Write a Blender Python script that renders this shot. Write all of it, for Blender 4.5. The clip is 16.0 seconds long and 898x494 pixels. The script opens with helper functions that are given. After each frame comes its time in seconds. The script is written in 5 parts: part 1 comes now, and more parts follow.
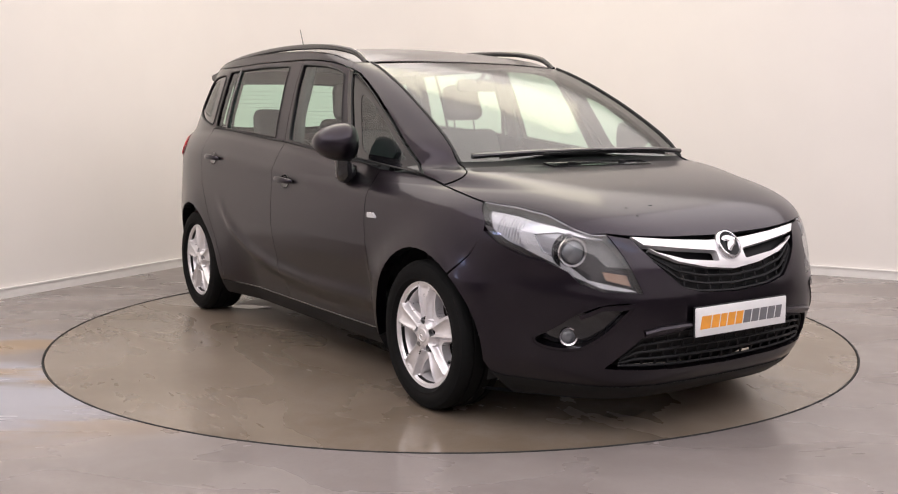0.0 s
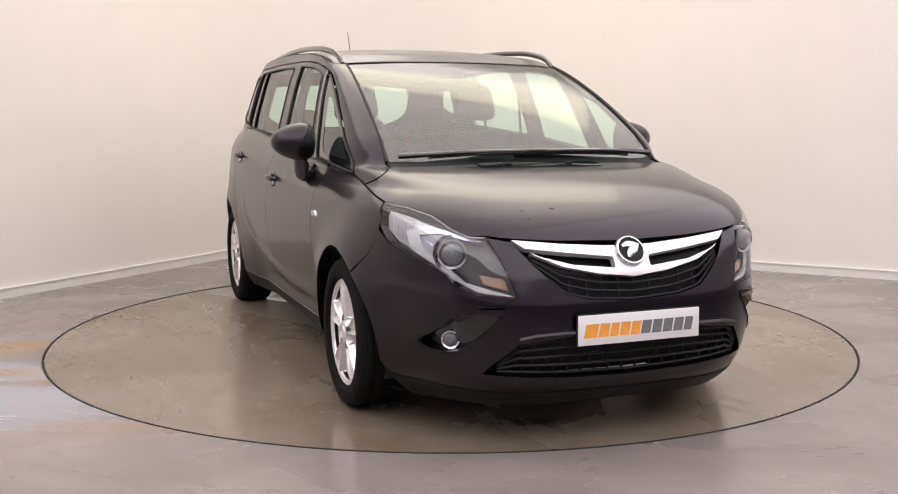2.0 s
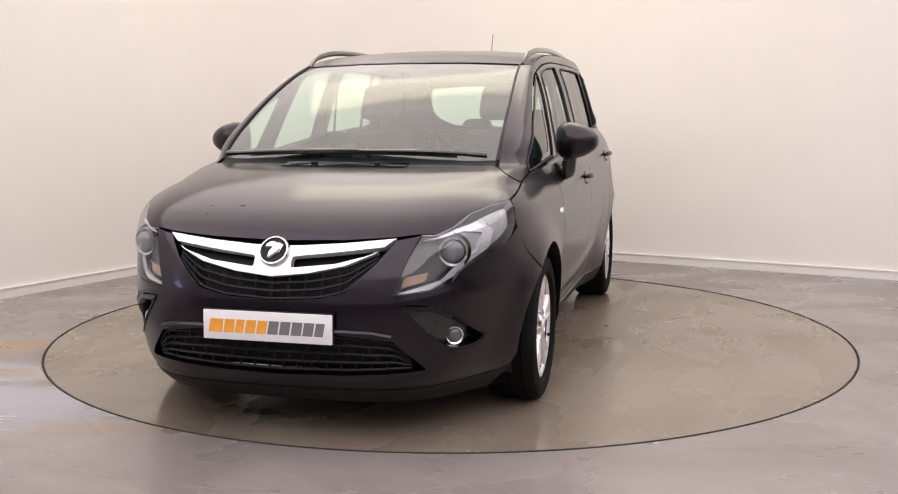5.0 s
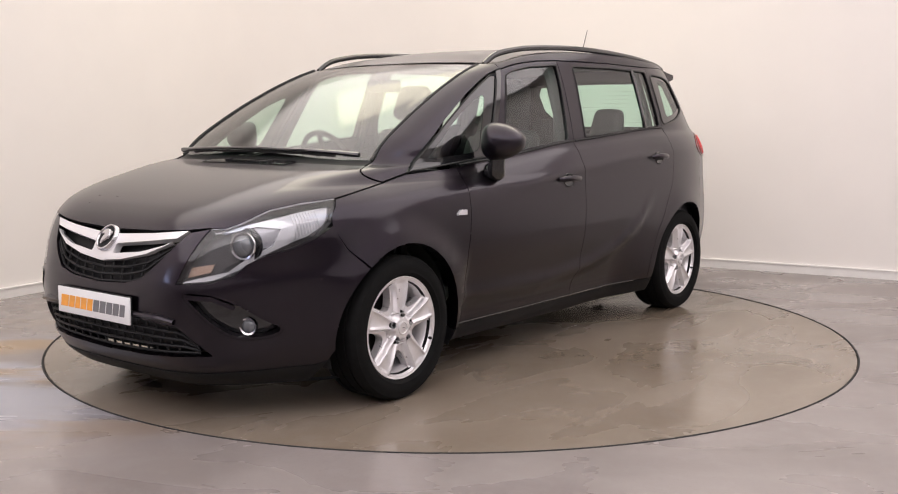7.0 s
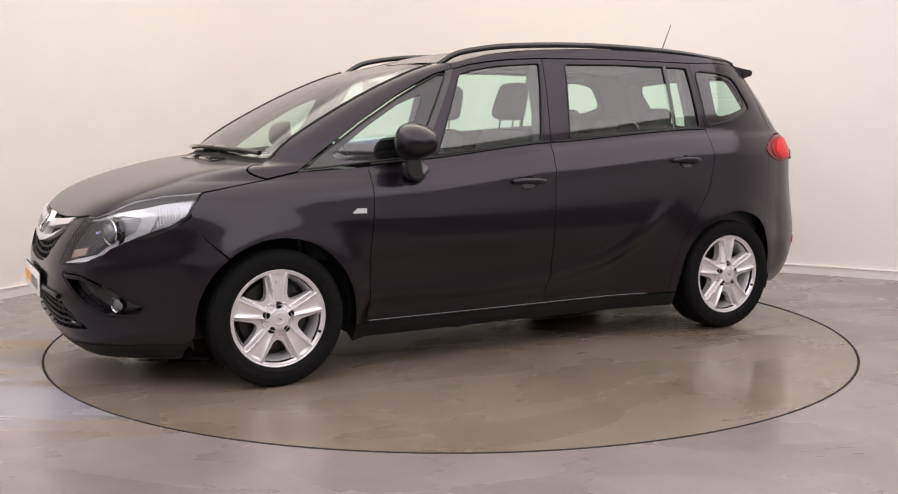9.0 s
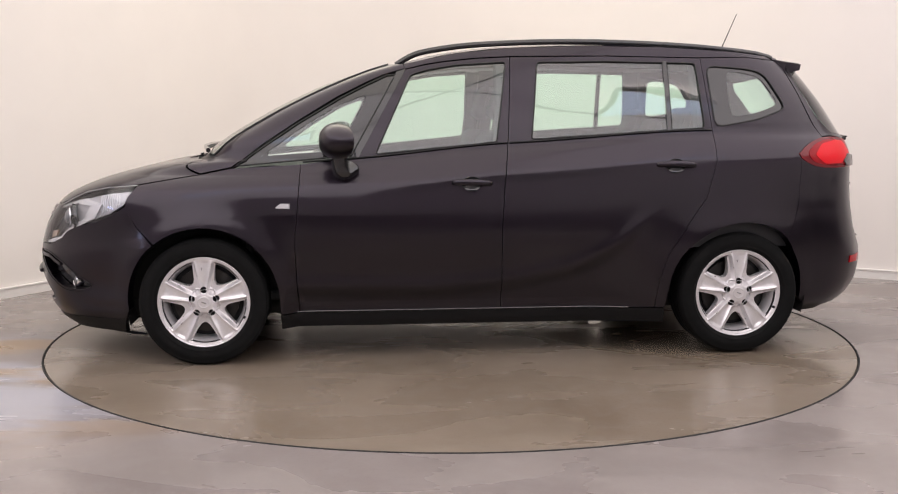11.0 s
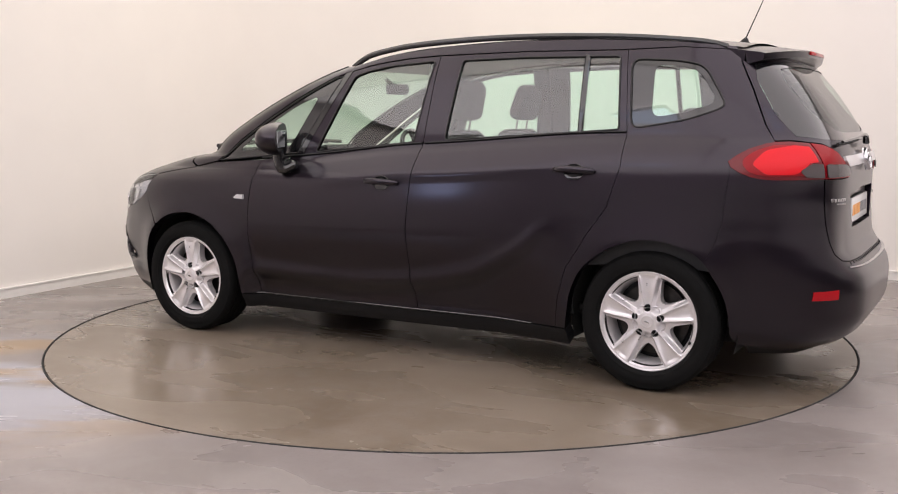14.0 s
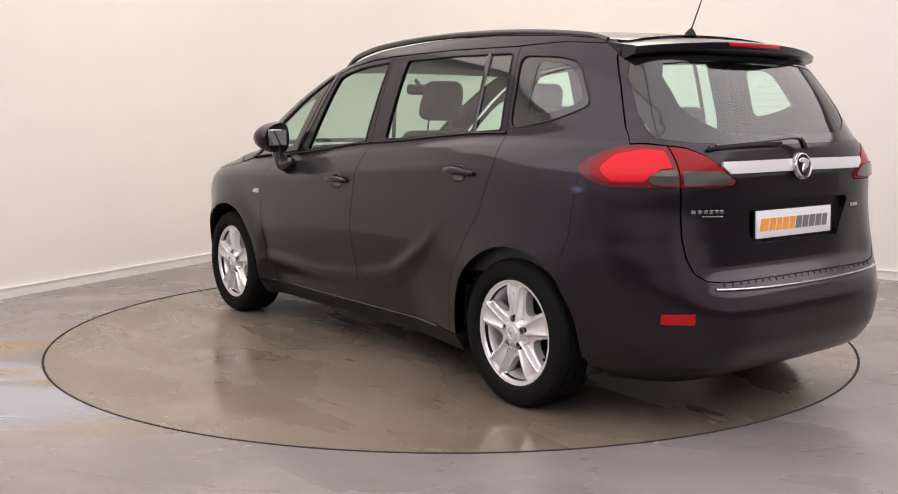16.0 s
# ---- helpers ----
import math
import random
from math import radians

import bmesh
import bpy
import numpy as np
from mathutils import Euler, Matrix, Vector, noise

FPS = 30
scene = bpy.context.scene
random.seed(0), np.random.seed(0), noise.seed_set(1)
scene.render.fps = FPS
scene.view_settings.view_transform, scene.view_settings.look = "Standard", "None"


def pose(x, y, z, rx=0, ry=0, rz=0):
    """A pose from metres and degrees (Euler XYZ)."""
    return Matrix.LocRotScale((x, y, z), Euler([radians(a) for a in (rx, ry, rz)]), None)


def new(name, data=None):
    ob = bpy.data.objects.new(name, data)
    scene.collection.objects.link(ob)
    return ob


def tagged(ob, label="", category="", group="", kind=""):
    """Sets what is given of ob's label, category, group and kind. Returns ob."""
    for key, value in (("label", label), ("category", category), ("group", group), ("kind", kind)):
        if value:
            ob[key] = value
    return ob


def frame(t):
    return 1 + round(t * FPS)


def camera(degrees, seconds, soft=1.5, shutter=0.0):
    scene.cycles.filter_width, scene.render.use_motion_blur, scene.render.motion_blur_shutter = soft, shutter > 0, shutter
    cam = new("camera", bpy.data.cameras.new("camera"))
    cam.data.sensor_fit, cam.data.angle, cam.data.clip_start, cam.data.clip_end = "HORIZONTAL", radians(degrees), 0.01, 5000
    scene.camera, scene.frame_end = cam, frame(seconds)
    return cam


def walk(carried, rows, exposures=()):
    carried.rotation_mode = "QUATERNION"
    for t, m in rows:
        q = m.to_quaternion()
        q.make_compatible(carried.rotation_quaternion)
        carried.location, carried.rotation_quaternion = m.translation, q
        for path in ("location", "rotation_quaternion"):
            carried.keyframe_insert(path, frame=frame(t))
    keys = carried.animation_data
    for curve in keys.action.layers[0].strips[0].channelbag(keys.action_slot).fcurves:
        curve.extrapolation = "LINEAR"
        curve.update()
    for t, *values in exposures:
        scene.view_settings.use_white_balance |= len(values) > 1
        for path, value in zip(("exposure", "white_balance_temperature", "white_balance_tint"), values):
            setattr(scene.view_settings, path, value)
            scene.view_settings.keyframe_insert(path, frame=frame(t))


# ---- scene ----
from mathutils.geometry import tessellate_polygon

# ---------- camera: it stands still; the car turns ----------
EYE = (0.0, -5.877, 1.239)
cam = camera(47.77, 16.0, soft=1.1)
VIEW = pose(*EYE, 90 - 7.297, 0.0, 0.082) @ pose(0, 0, 0, 0, 0, -0.05)
walk(cam, [(0.0, VIEW), (16.0, VIEW)])

# heading of the turntable, seconds and degrees
TURN = [(0.0, -56.57), (0.5, -57.25), (1.0, -59.46), (1.5, -63.13), (2.0, -68.73), (2.5, -74.65), (3.0, -80.61), (3.5, -86.58), (4.0, -92.57), (4.5, -98.55), (5.0, -104.51), (5.5, -110.45), (6.0, -116.36), (6.5, -122.24), (7.0, -128.09), (7.5, -133.92), (8.0, -139.72), (8.5, -145.5), (9.0, -151.27), (9.5, -157.03), (10.0, -162.79), (10.5, -168.55), (11.0, -174.31), (11.5, -180.1), (12.0, -185.89), (12.5, -191.71), (13.0, -197.55), (13.5, -203.41), (14.0, -209.29), (14.5, -215.17), (15.0, -221.07), (15.5, -226.95), (16.0, -232.81)]
PIVOT = (-0.066, -0.122)      # the car stands a little off the turntable's centre
RADIUS = 2.238

# ---------- world and lamps ----------
world = bpy.data.worlds.new("world")
scene.world = world
world.use_nodes = True
world.node_tree.nodes["Background"].inputs[0].default_value = (0.9, 0.92, 1.0, 1)
world.node_tree.nodes["Background"].inputs[1].default_value = 0.05
ROOM_U = Vector((0.481, 0.877, 0)).normalized()     # along the one wall, towards the corner
ROOM_V = Vector((0.876, -0.482, 0)).normalized()    # along the other wall, away from the corner
CORNER = Vector((-1.256, 4.352, 0))
CEILING = 3.3


def room(u, v, z=0.0):
    """A place in the room: metres back from the corner along one wall and the other."""
    return CORNER - ROOM_U * u + ROOM_V * v + Vector((0, 0, z))


# luminous ceiling in four stretched panels: u, v, length along v, width along u, drop, watts, colour
LAMPS = [
    (2.95, 2.55, 4.7, 5.4, 0.0, 103, (1.0, 0.955, 0.94)),
    (2.95, 7.30, 4.7, 5.4, 0.0, 121, (0.985, 0.935, 1.0)),
    (8.40, 2.55, 4.7, 5.4, 0.0, 131, (0.98, 0.935, 1.0)),
    (8.40, 7.30, 4.7, 5.4, 0.0, 131, (0.98, 0.935, 1.0)),
]
# bright lamps hung below it: x, y, length, width, drop, watts, colour
SPOTS = [
    (0.1, 1.15, 3.0, 1.2, 0.14, 34, (1.0, 0.93, 0.76)),
    (-1.5, -3.9, 1.3, 0.7, 0.14, 8, (0.62, 0.74, 1.0)),
    (2.5, -3.4, 1.3, 0.7, 0.14, 8, (0.62, 0.74, 1.0)),
]


def lamp_pose(x, y, z, square=False):
    turn = Matrix.Identity(4) if square else Matrix((ROOM_V, ROOM_U, (0, 0, 1))).transposed().to_4x4()
    return Matrix.Translation((x, y, z)) @ turn


PANELS = [(lamp_pose(*room(u, v).xy, CEILING - drop), *rest) for u, v, *rest in LAMPS for drop in (rest.pop(2),)]
PANELS += [(lamp_pose(x, y, CEILING - drop, True), *rest) for x, y, *rest in SPOTS for drop in (rest.pop(2),)]
# added cool panel beside the camera, stands in for unseen bluish daylight
COOL_STANDIN = Matrix.Translation(room(9.6, 0.10, 1.75)) @ Matrix((-ROOM_U, (0, 0, 1), -ROOM_V)).transposed().to_4x4()
PANELS.append((COOL_STANDIN, 0.9, 0.3, 7, (0.46, 0.56, 1.0)))
for m, long, short, watts, tone in PANELS:
    light = bpy.data.lights.new("panel_lamp", "AREA")
    light.shape, light.size, light.size_y, light.energy, light.color = "RECTANGLE", long, short, watts, tone
    new("panel_lamp", light).matrix_world = m @ Matrix.Translation((0, 0, -0.075))

# ---------- materials ----------


def material(name, color=(0.5, 0.5, 0.5), rough=0.5, metal=0.0, coat=0.0, grain=0.0, grain_scale=40.0, bump=0.0, bump_scale=120.0, emit=0.0, coat_rough=0.03, spec=0.5):
    m = bpy.data.materials.new(name)
    m.use_nodes = True
    nodes, links = m.node_tree.nodes, m.node_tree.links
    b = nodes["Principled BSDF"]
    b.inputs["Base Color"].default_value = (*color, 1)
    b.inputs["Roughness"].default_value, b.inputs["Metallic"].default_value = rough, metal
    b.inputs["Coat Weight"].default_value, b.inputs["Coat Roughness"].default_value = coat, coat_rough
    b.inputs["Specular IOR Level"].default_value = spec
    if emit:
        b.inputs["Emission Color"].default_value, b.inputs["Emission Strength"].default_value = (*color, 1), emit
    coords = nodes.new("ShaderNodeTexCoord")
    if grain:
        n1, n2 = nodes.new("ShaderNodeTexNoise"), nodes.new("ShaderNodeTexNoise")
        n1.inputs["Scale"].default_value, n1.inputs["Detail"].default_value = grain_scale, 6
        n2.inputs["Scale"].default_value = grain_scale / 9
        mix, ramp = nodes.new("ShaderNodeMix"), nodes.new("ShaderNodeMapRange")
        add = nodes.new("ShaderNodeMath")
        links.new(coords.outputs["Object"], n1.inputs["Vector"])
        links.new(coords.outputs["Object"], n2.inputs["Vector"])
        links.new(n1.outputs["Fac"], add.inputs[0])
        links.new(n2.outputs["Fac"], add.inputs[1])
        links.new(add.outputs[0], ramp.inputs["Value"])
        ramp.inputs["From Min"].default_value, ramp.inputs["From Max"].default_value = 0.7, 1.3
        mix.data_type = "RGBA"
        links.new(ramp.outputs[0], mix.inputs["Factor"])
        mix.inputs["A"].default_value = (*[c * (1 - grain) for c in color], 1)
        mix.inputs["B"].default_value = (*[min(c * (1 + grain), 1) for c in color], 1)
        links.new(mix.outputs["Result"], b.inputs["Base Color"])
        vary = nodes.new("ShaderNodeMapRange")
        links.new(n2.outputs["Fac"], vary.inputs["Value"])
        vary.inputs["To Min"].default_value, vary.inputs["To Max"].default_value = max(rough * (1 - grain), 0.02), min(rough * (1 + grain), 1)
        links.new(vary.outputs[0], b.inputs["Roughness"])
    if bump:
        n3, bp = nodes.new("ShaderNodeTexNoise"), nodes.new("ShaderNodeBump")
        n3.inputs["Scale"].default_value, n3.inputs["Detail"].default_value = bump_scale, 4
        bp.inputs["Strength"].default_value, bp.inputs["Distance"].default_value = bump, 0.002
        links.new(coords.outputs["Object"], n3.inputs["Vector"])
        links.new(n3.outputs["Fac"], bp.inputs["Height"])
        links.new(bp.outputs[0], b.inputs["Normal"])
    return m


def glass(name, tint, bare=0.08, rough=0.03):
    """Tinted pane: clear through, mirrored by Fresnel."""
    m = bpy.data.materials.new(name)
    m.use_nodes = True
    nodes, links = m.node_tree.nodes, m.node_tree.links
    nodes.clear()
    out, mix = nodes.new("ShaderNodeOutputMaterial"), nodes.new("ShaderNodeMixShader")
    clear, gloss, facing = nodes.new("ShaderNodeBsdfTransparent"), nodes.new("ShaderNodeBsdfGlossy"), nodes.new("ShaderNodeLayerWeight")
    power, fres = nodes.new("ShaderNodeMath"), nodes.new("ShaderNodeMath")
    clear.inputs[0].default_value = (*tint, 1)
    gloss.inputs["Roughness"].default_value = rough
    facing.inputs[0].default_value = 0.5
    power.operation, fres.operation = "POWER", "MULTIPLY_ADD"
    power.inputs[1].default_value = 5.0
    fres.inputs[1].default_value, fres.inputs[2].default_value = 1 - bare, bare
    links.new(facing.outputs["Facing"], power.inputs[0])
    links.new(power.outputs[0], fres.inputs[0])
    links.new(fres.outputs[0], mix.inputs[0])
    links.new(clear.outputs[0], mix.inputs[1])
    links.new(gloss.outputs[0], mix.inputs[2])
    links.new(mix.outputs[0], out.inputs[0])
    return m


def car_paint():
    m = material("metallic_paint", (0.040, 0.034, 0.050), 0.38, 1.0, coat=0.62, coat_rough=0.12)
    nodes, links = m.node_tree.nodes, m.node_tree.links
    b = nodes["Principled BSDF"]
    coords, flake, ramp = nodes.new("ShaderNodeTexCoord"), nodes.new("ShaderNodeTexNoise"), nodes.new("ShaderNodeMix")
    flake.inputs["Scale"].default_value, flake.inputs["Detail"].default_value = 900, 2
    ramp.data_type = "RGBA"
    ramp.inputs["A"].default_value, ramp.inputs["B"].default_value = (0.0056, 0.0043, 0.0062, 1), (0.0375, 0.0285, 0.0405, 1)
    links.new(coords.outputs["Object"], flake.inputs["Vector"])
    links.new(flake.outputs["Fac"], ramp.inputs["Factor"])
    links.new(ramp.outputs["Result"], b.inputs["Base Color"])
    peel, bp = nodes.new("ShaderNodeTexNoise"), nodes.new("ShaderNodeBump")
    peel.inputs["Scale"].default_value = 35
    bp.inputs["Strength"].default_value, bp.inputs["Distance"].default_value = 0.05, 0.0006
    links.new(coords.outputs["Object"], peel.inputs["Vector"])
    links.new(peel.outputs["Fac"], bp.inputs["Height"])
    links.new(bp.outputs[0], b.inputs["Coat Normal"])
    return m


def floor_material(name, base, dark, light, ochre, grey, rough_lo, rough_hi, spec=0.5):
    """Coated concrete: cloudy tone, ochre and grey water stains, gloss that varies."""
    m = bpy.data.materials.new(name)
    m.use_nodes = True
    nodes, links = m.node_tree.nodes, m.node_tree.links
    b = nodes["Principled BSDF"]
    b.inputs["Specular IOR Level"].default_value = spec
    coords = nodes.new("ShaderNodeTexCoord")

    def cloud(scale, lo, hi, detail=6, stretch=(1, 1, 1), twist=0.0, offset=(0, 0, 0)):
        mp, n, r = nodes.new("ShaderNodeMapping"), nodes.new("ShaderNodeTexNoise"), nodes.new("ShaderNodeMapRange")
        mp.inputs["Scale"].default_value, mp.inputs["Rotation"].default_value, mp.inputs["Location"].default_value = stretch, (0, 0, twist), offset
        n.inputs["Scale"].default_value, n.inputs["Detail"].default_value, n.inputs["Distortion"].default_value = scale, detail, 0.6
        r.interpolation_type = "SMOOTHSTEP"
        r.inputs["From Min"].default_value, r.inputs["From Max"].default_value = lo, hi
        links.new(coords.outputs["Object"], mp.inputs["Vector"])
        links.new(mp.outputs[0], n.inputs["Vector"])
        links.new(n.outputs["Fac"], r.inputs["Value"])
        return r.outputs[0]

    def blend(fac, a, c, strength=1.0):
        mx = nodes.new("ShaderNodeMix")
        mx.data_type = "RGBA"
        ml = nodes.new("ShaderNodeMath")
        ml.operation = "MULTIPLY"
        links.new(fac, ml.inputs[0])
        ml.inputs[1].default_value = strength
        links.new(ml.outputs[0], mx.inputs["Factor"])
        if isinstance(a, tuple):
            mx.inputs["A"].default_value = (*a, 1)
        else:
            links.new(a, mx.inputs["A"])
        mx.inputs["B"].default_value = (*c, 1)
        return mx.outputs["Result"]

    tone = blend(cloud(1.1, 0.35, 0.7), base, dark)
    tone = blend(cloud(9, 0.40, 0.80, 8), tone, light, 0.35)
    tone = blend(cloud(60, 0.5, 0.8, 3), tone, dark, 0.35)
    if ochre:
        place = nodes.new("ShaderNodeVectorMath")
        place.operation = "DISTANCE"
        flat = nodes.new("ShaderNodeMapping")
        flat.inputs["Scale"].default_value = (0.55, 1.0, 0.0)
        links.new(coords.outputs["Object"], flat.inputs["Vector"])
        links.new(flat.outputs[0], place.inputs[0])
        place.inputs[1].default_value = (-2.5 * 0.55, -1.05, 0)
        near = nodes.new("ShaderNodeMapRange")
        near.interpolation_type = "SMOOTHSTEP"
        near.inputs["From Min"].default_value, near.inputs["From Max"].default_value = 1.5, 0.5
        links.new(place.outputs["Value"], near.inputs["Value"])
        for colour, args in ((grey, (1.6, 0.42, 0.56, 7, (0.45, 1.7, 1), 0.5)), (ochre, (1.5, 0.50, 0.62, 6, (0.5, 1.8, 1), 0.35, (3, 1, 0)))):
            ml = nodes.new("ShaderNodeMath")
            ml.operation = "MULTIPLY"
            links.new(cloud(*args), ml.inputs[0])
            links.new(near.outputs[0], ml.inputs[1])
            tone = blend(ml.outputs[0], tone, colour, 1.0)
    links.new(tone, b.inputs["Base Color"])
    wet = cloud(1.7, 0.42, 0.62, 5, (0.6, 1.3, 1), 0.3)
    rr = nodes.new("ShaderNodeMapRange")
    links.new(wet, rr.inputs["Value"])
    rr.inputs["To Min"].default_value, rr.inputs["To Max"].default_value = rough_hi, rough_lo
    links.new(rr.outputs[0], b.inputs["Roughness"])
    fine, bp = nodes.new("ShaderNodeTexNoise"), nodes.new("ShaderNodeBump")
    fine.inputs["Scale"].default_value, fine.inputs["Detail"].default_value = 25, 5
    bp.inputs["Strength"].default_value, bp.inputs["Distance"].default_value = 0.10, 0.002
    links.new(coords.outputs["Object"], fine.inputs["Vector"])
    links.new(fine.outputs["Fac"], bp.inputs["Height"])
    links.new(bp.outputs[0], b.inputs["Normal"])
    return m


PAINT = car_paint()
BLACK = material("black_plastic", (0.010, 0.010, 0.011), 0.45, spec=0.22, grain=0.15, grain_scale=40, bump=0.08, bump_scale=150)
GLOSS_BLACK = material("gloss_black", (0.008, 0.008, 0.009), 0.12, coat=0.6)
RUBBER = material("rubber_seal", (0.012, 0.012, 0.012), 0.6)
TYRE = material("tyre_rubber", (0.006, 0.006, 0.006), 0.75, spec=0.12, grain=0.25, grain_scale=30, bump=0.3, bump_scale=150)
ALLOY = material("silver_wheel_paint", (0.78, 0.76, 0.77), 0.28, 0.55, coat=0.4, grain=0.05, grain_scale=300)
CHROME = material("chrome", (0.60, 0.60, 0.62), 0.17, 1.0)
BRIGHT = material("bright_satin_trim", (0.74, 0.73, 0.74), 0.30, 0.45, coat=0.5)
SATIN = material("satin_reflector", (0.80, 0.80, 0.82), 0.22, 1.0)
STEEL = material("brake_steel", (0.045, 0.042, 0.04), 0.45, 0.8, grain=0.2)
CAR_GLASS = glass("tinted_window_glass", (0.77, 0.96, 0.87), 0.125, 0.02)
SCREEN = glass("windscreen_glass", (0.74, 0.88, 0.79), 0.17, 0.13)
CLEAR = glass("clear_lamp_cover", (0.95, 0.96, 0.97))
LAMP_GREY = material("lamp_housing_grey", (0.055, 0.053, 0.055), 0.35, 0.3, grain=0.1)
LENS = material("lamp_lens", (0.13, 0.135, 0.145), 0.04, 0.1, coat=0.8)
REFLECTOR = material("lamp_reflector_grey", (0.40, 0.40, 0.42), 0.30, 0.6, grain=0.08, grain_scale=150)
RED = material("red_lamp_plastic", (0.40, 0.004, 0.010), 0.2, spec=0.3, coat=0.15)
# brightest of the tail lamp's reds, without emission
RED_BRIGHT = material("lit_red_lamp", (0.66, 0.006, 0.014), 0.35, spec=0.2, coat=0.08)
RED_MID = material("mid_red_lamp", (0.27, 0.003, 0.008), 0.3, spec=0.2, coat=0.08)
RED_DARK = material("dark_red_lamp", (0.13, 0.003, 0.007), 0.2, spec=0.3, coat=0.2)
REVERSE = material("smoked_clear_plastic", (0.065, 0.056, 0.055), 0.16, coat=0.5)
SMOKE = material("smoked_lamp_plastic", (0.055, 0.042, 0.042), 0.14, coat=0.5)
LAMP_SILVER = material("silver_lamp_reflector", (0.66, 0.66, 0.68), 0.26, 0.55, grain=0.06, grain_scale=200)
GRILLE_BLACK = material("grille_black", (0.006, 0.006, 0.007), 0.5, spec=0.25, grain=0.1)
WATER = glass("thin_water", (0.97, 0.96, 0.95), 0.16)
AMBER = material("amber_lamp", (0.34, 0.23, 0.17), 0.25, coat=0.6)
CLOTH = material("seat_fabric", (0.030, 0.030, 0.033), 0.85, grain=0.2, grain_scale=30, bump=0.12, bump_scale=90)
TRIM = material("dark_interior_trim", (0.030, 0.031, 0.034), 0.6, grain=0.1, grain_scale=20, bump=0.06, bump_scale=90)
LINER = material("grey_headliner", (0.30, 0.30, 0.29), 0.9, grain=0.08, grain_scale=80)
UNDER = material("underbody_black", (0.010, 0.010, 0.010), 0.8, grain=0.2)
PLATE = material("white_plate", (0.80, 0.80, 0.80), 0.30, coat=0.5, grain=0.02)
ORANGE = material("orange_print", (0.86, 0.36, 0.05), 0.4, grain=0.12, grain_scale=25)
GREY_INK = material("grey_print", (0.17, 0.17, 0.18), 0.4, grain=0.1)
MIRROR = material("mirror_glass", (0.85, 0.87, 0.88), 0.01, 1.0)
WALL = material("cream_wall_paint", (0.80, 0.765, 0.735), 0.62, grain=0.015, grain_scale=3, bump=0.05, bump_scale=60)
SKIRT = material("white_skirting", (0.80, 0.78, 0.76), 0.45, grain=0.02)
BACK_WALL = material("pale_back_wall", (0.80, 0.785, 0.79), 0.7, grain=0.05, grain_scale=3)
# added dark band on the unseen walls, darkens what the lower doors mirror
LOW_BAND = material("dark_dado_paint", (0.060, 0.058, 0.060), 0.6, grain=0.08, grain_scale=5)
CEIL = material("white_ceiling", (0.78, 0.77, 0.75), 0.8, grain=0.02)
TUBE = material("lamp_diffuser", (1.0, 0.90, 0.82), 0.5, emit=0.4)
HOUSING = material("lamp_housing", (0.7, 0.7, 0.7), 0.4)
FLOOR = floor_material("coated_floor", (0.240, 0.212, 0.200), (0.188, 0.163, 0.152), (0.268, 0.243, 0.235), (0.290, 0.205, 0.125), (0.325, 0.325, 0.365), 0.17, 0.36)
DECK = floor_material("turntable_deck", (0.212, 0.173, 0.134), (0.150, 0.117, 0.084), (0.250, 0.214, 0.178), None, None, 0.15, 0.33, 0.75)
# near-black colour stands for the shade in the turntable's gap
PIT = material("dark_gap", (0.006, 0.006, 0.006), 0.8)

# ---------- building helpers ----------


def mesh_from(name, bm, mat, smooth=True):
    me = bpy.data.meshes.new(name)
    bm.normal_update()
    if smooth:
        for f in bm.faces:
            f.smooth = True
        for e in bm.edges:
            if len(e.link_faces) == 2 and e.calc_face_angle(0) > 0.6:
                e.smooth = False
    layer = bm.verts.layers.float_vector.get("sheet_normal")
    kept = None
    if layer:
        bm.verts.index_update()
        kept = [v[layer].copy() for v in bm.verts]
        bm.verts.layers.float_vector.remove(layer)
    bm.to_mesh(me)
    bm.free()
    if kept:
        me.normals_split_custom_set([(kept[l.vertex_index] if kept[l.vertex_index].length > 0.5 else me.polygons[i].normal) for i, p in enumerate(me.polygons) for l in (me.loops[j] for j in p.loop_indices)])
    me.materials.append(mat)
    return me


def part(name, bm, mat, parent=None, label="", m=None, smooth=True):
    ob = new(name, bm if isinstance(bm, bpy.types.Mesh) else mesh_from(name, bm, mat, smooth))
    if parent:
        ob.parent = parent
    if m is not None:
        ob.matrix_basis = m
    if label:
        tagged(ob, label)
    return ob


def box_bm(sx, sy, sz, bevel=0.0, segments=2, m=None, taper=None):
    """Box of that size about the origin, bevelled. taper: (x, y) scale of its top."""
    bm = bmesh.new()
    bmesh.ops.create_cube(bm, size=1)
    for v in bm.verts:
        k = taper if taper and v.co.z > 0 else (1, 1)
        v.co = Vector((v.co.x * sx * k[0], v.co.y * sy * k[1], v.co.z * sz))
    if bevel:
        bmesh.ops.bevel(bm, geom=bm.edges[:], offset=bevel, segments=segments, affect="EDGES", profile=0.5)
    if m is not None:
        bm.transform(m)
    return bm


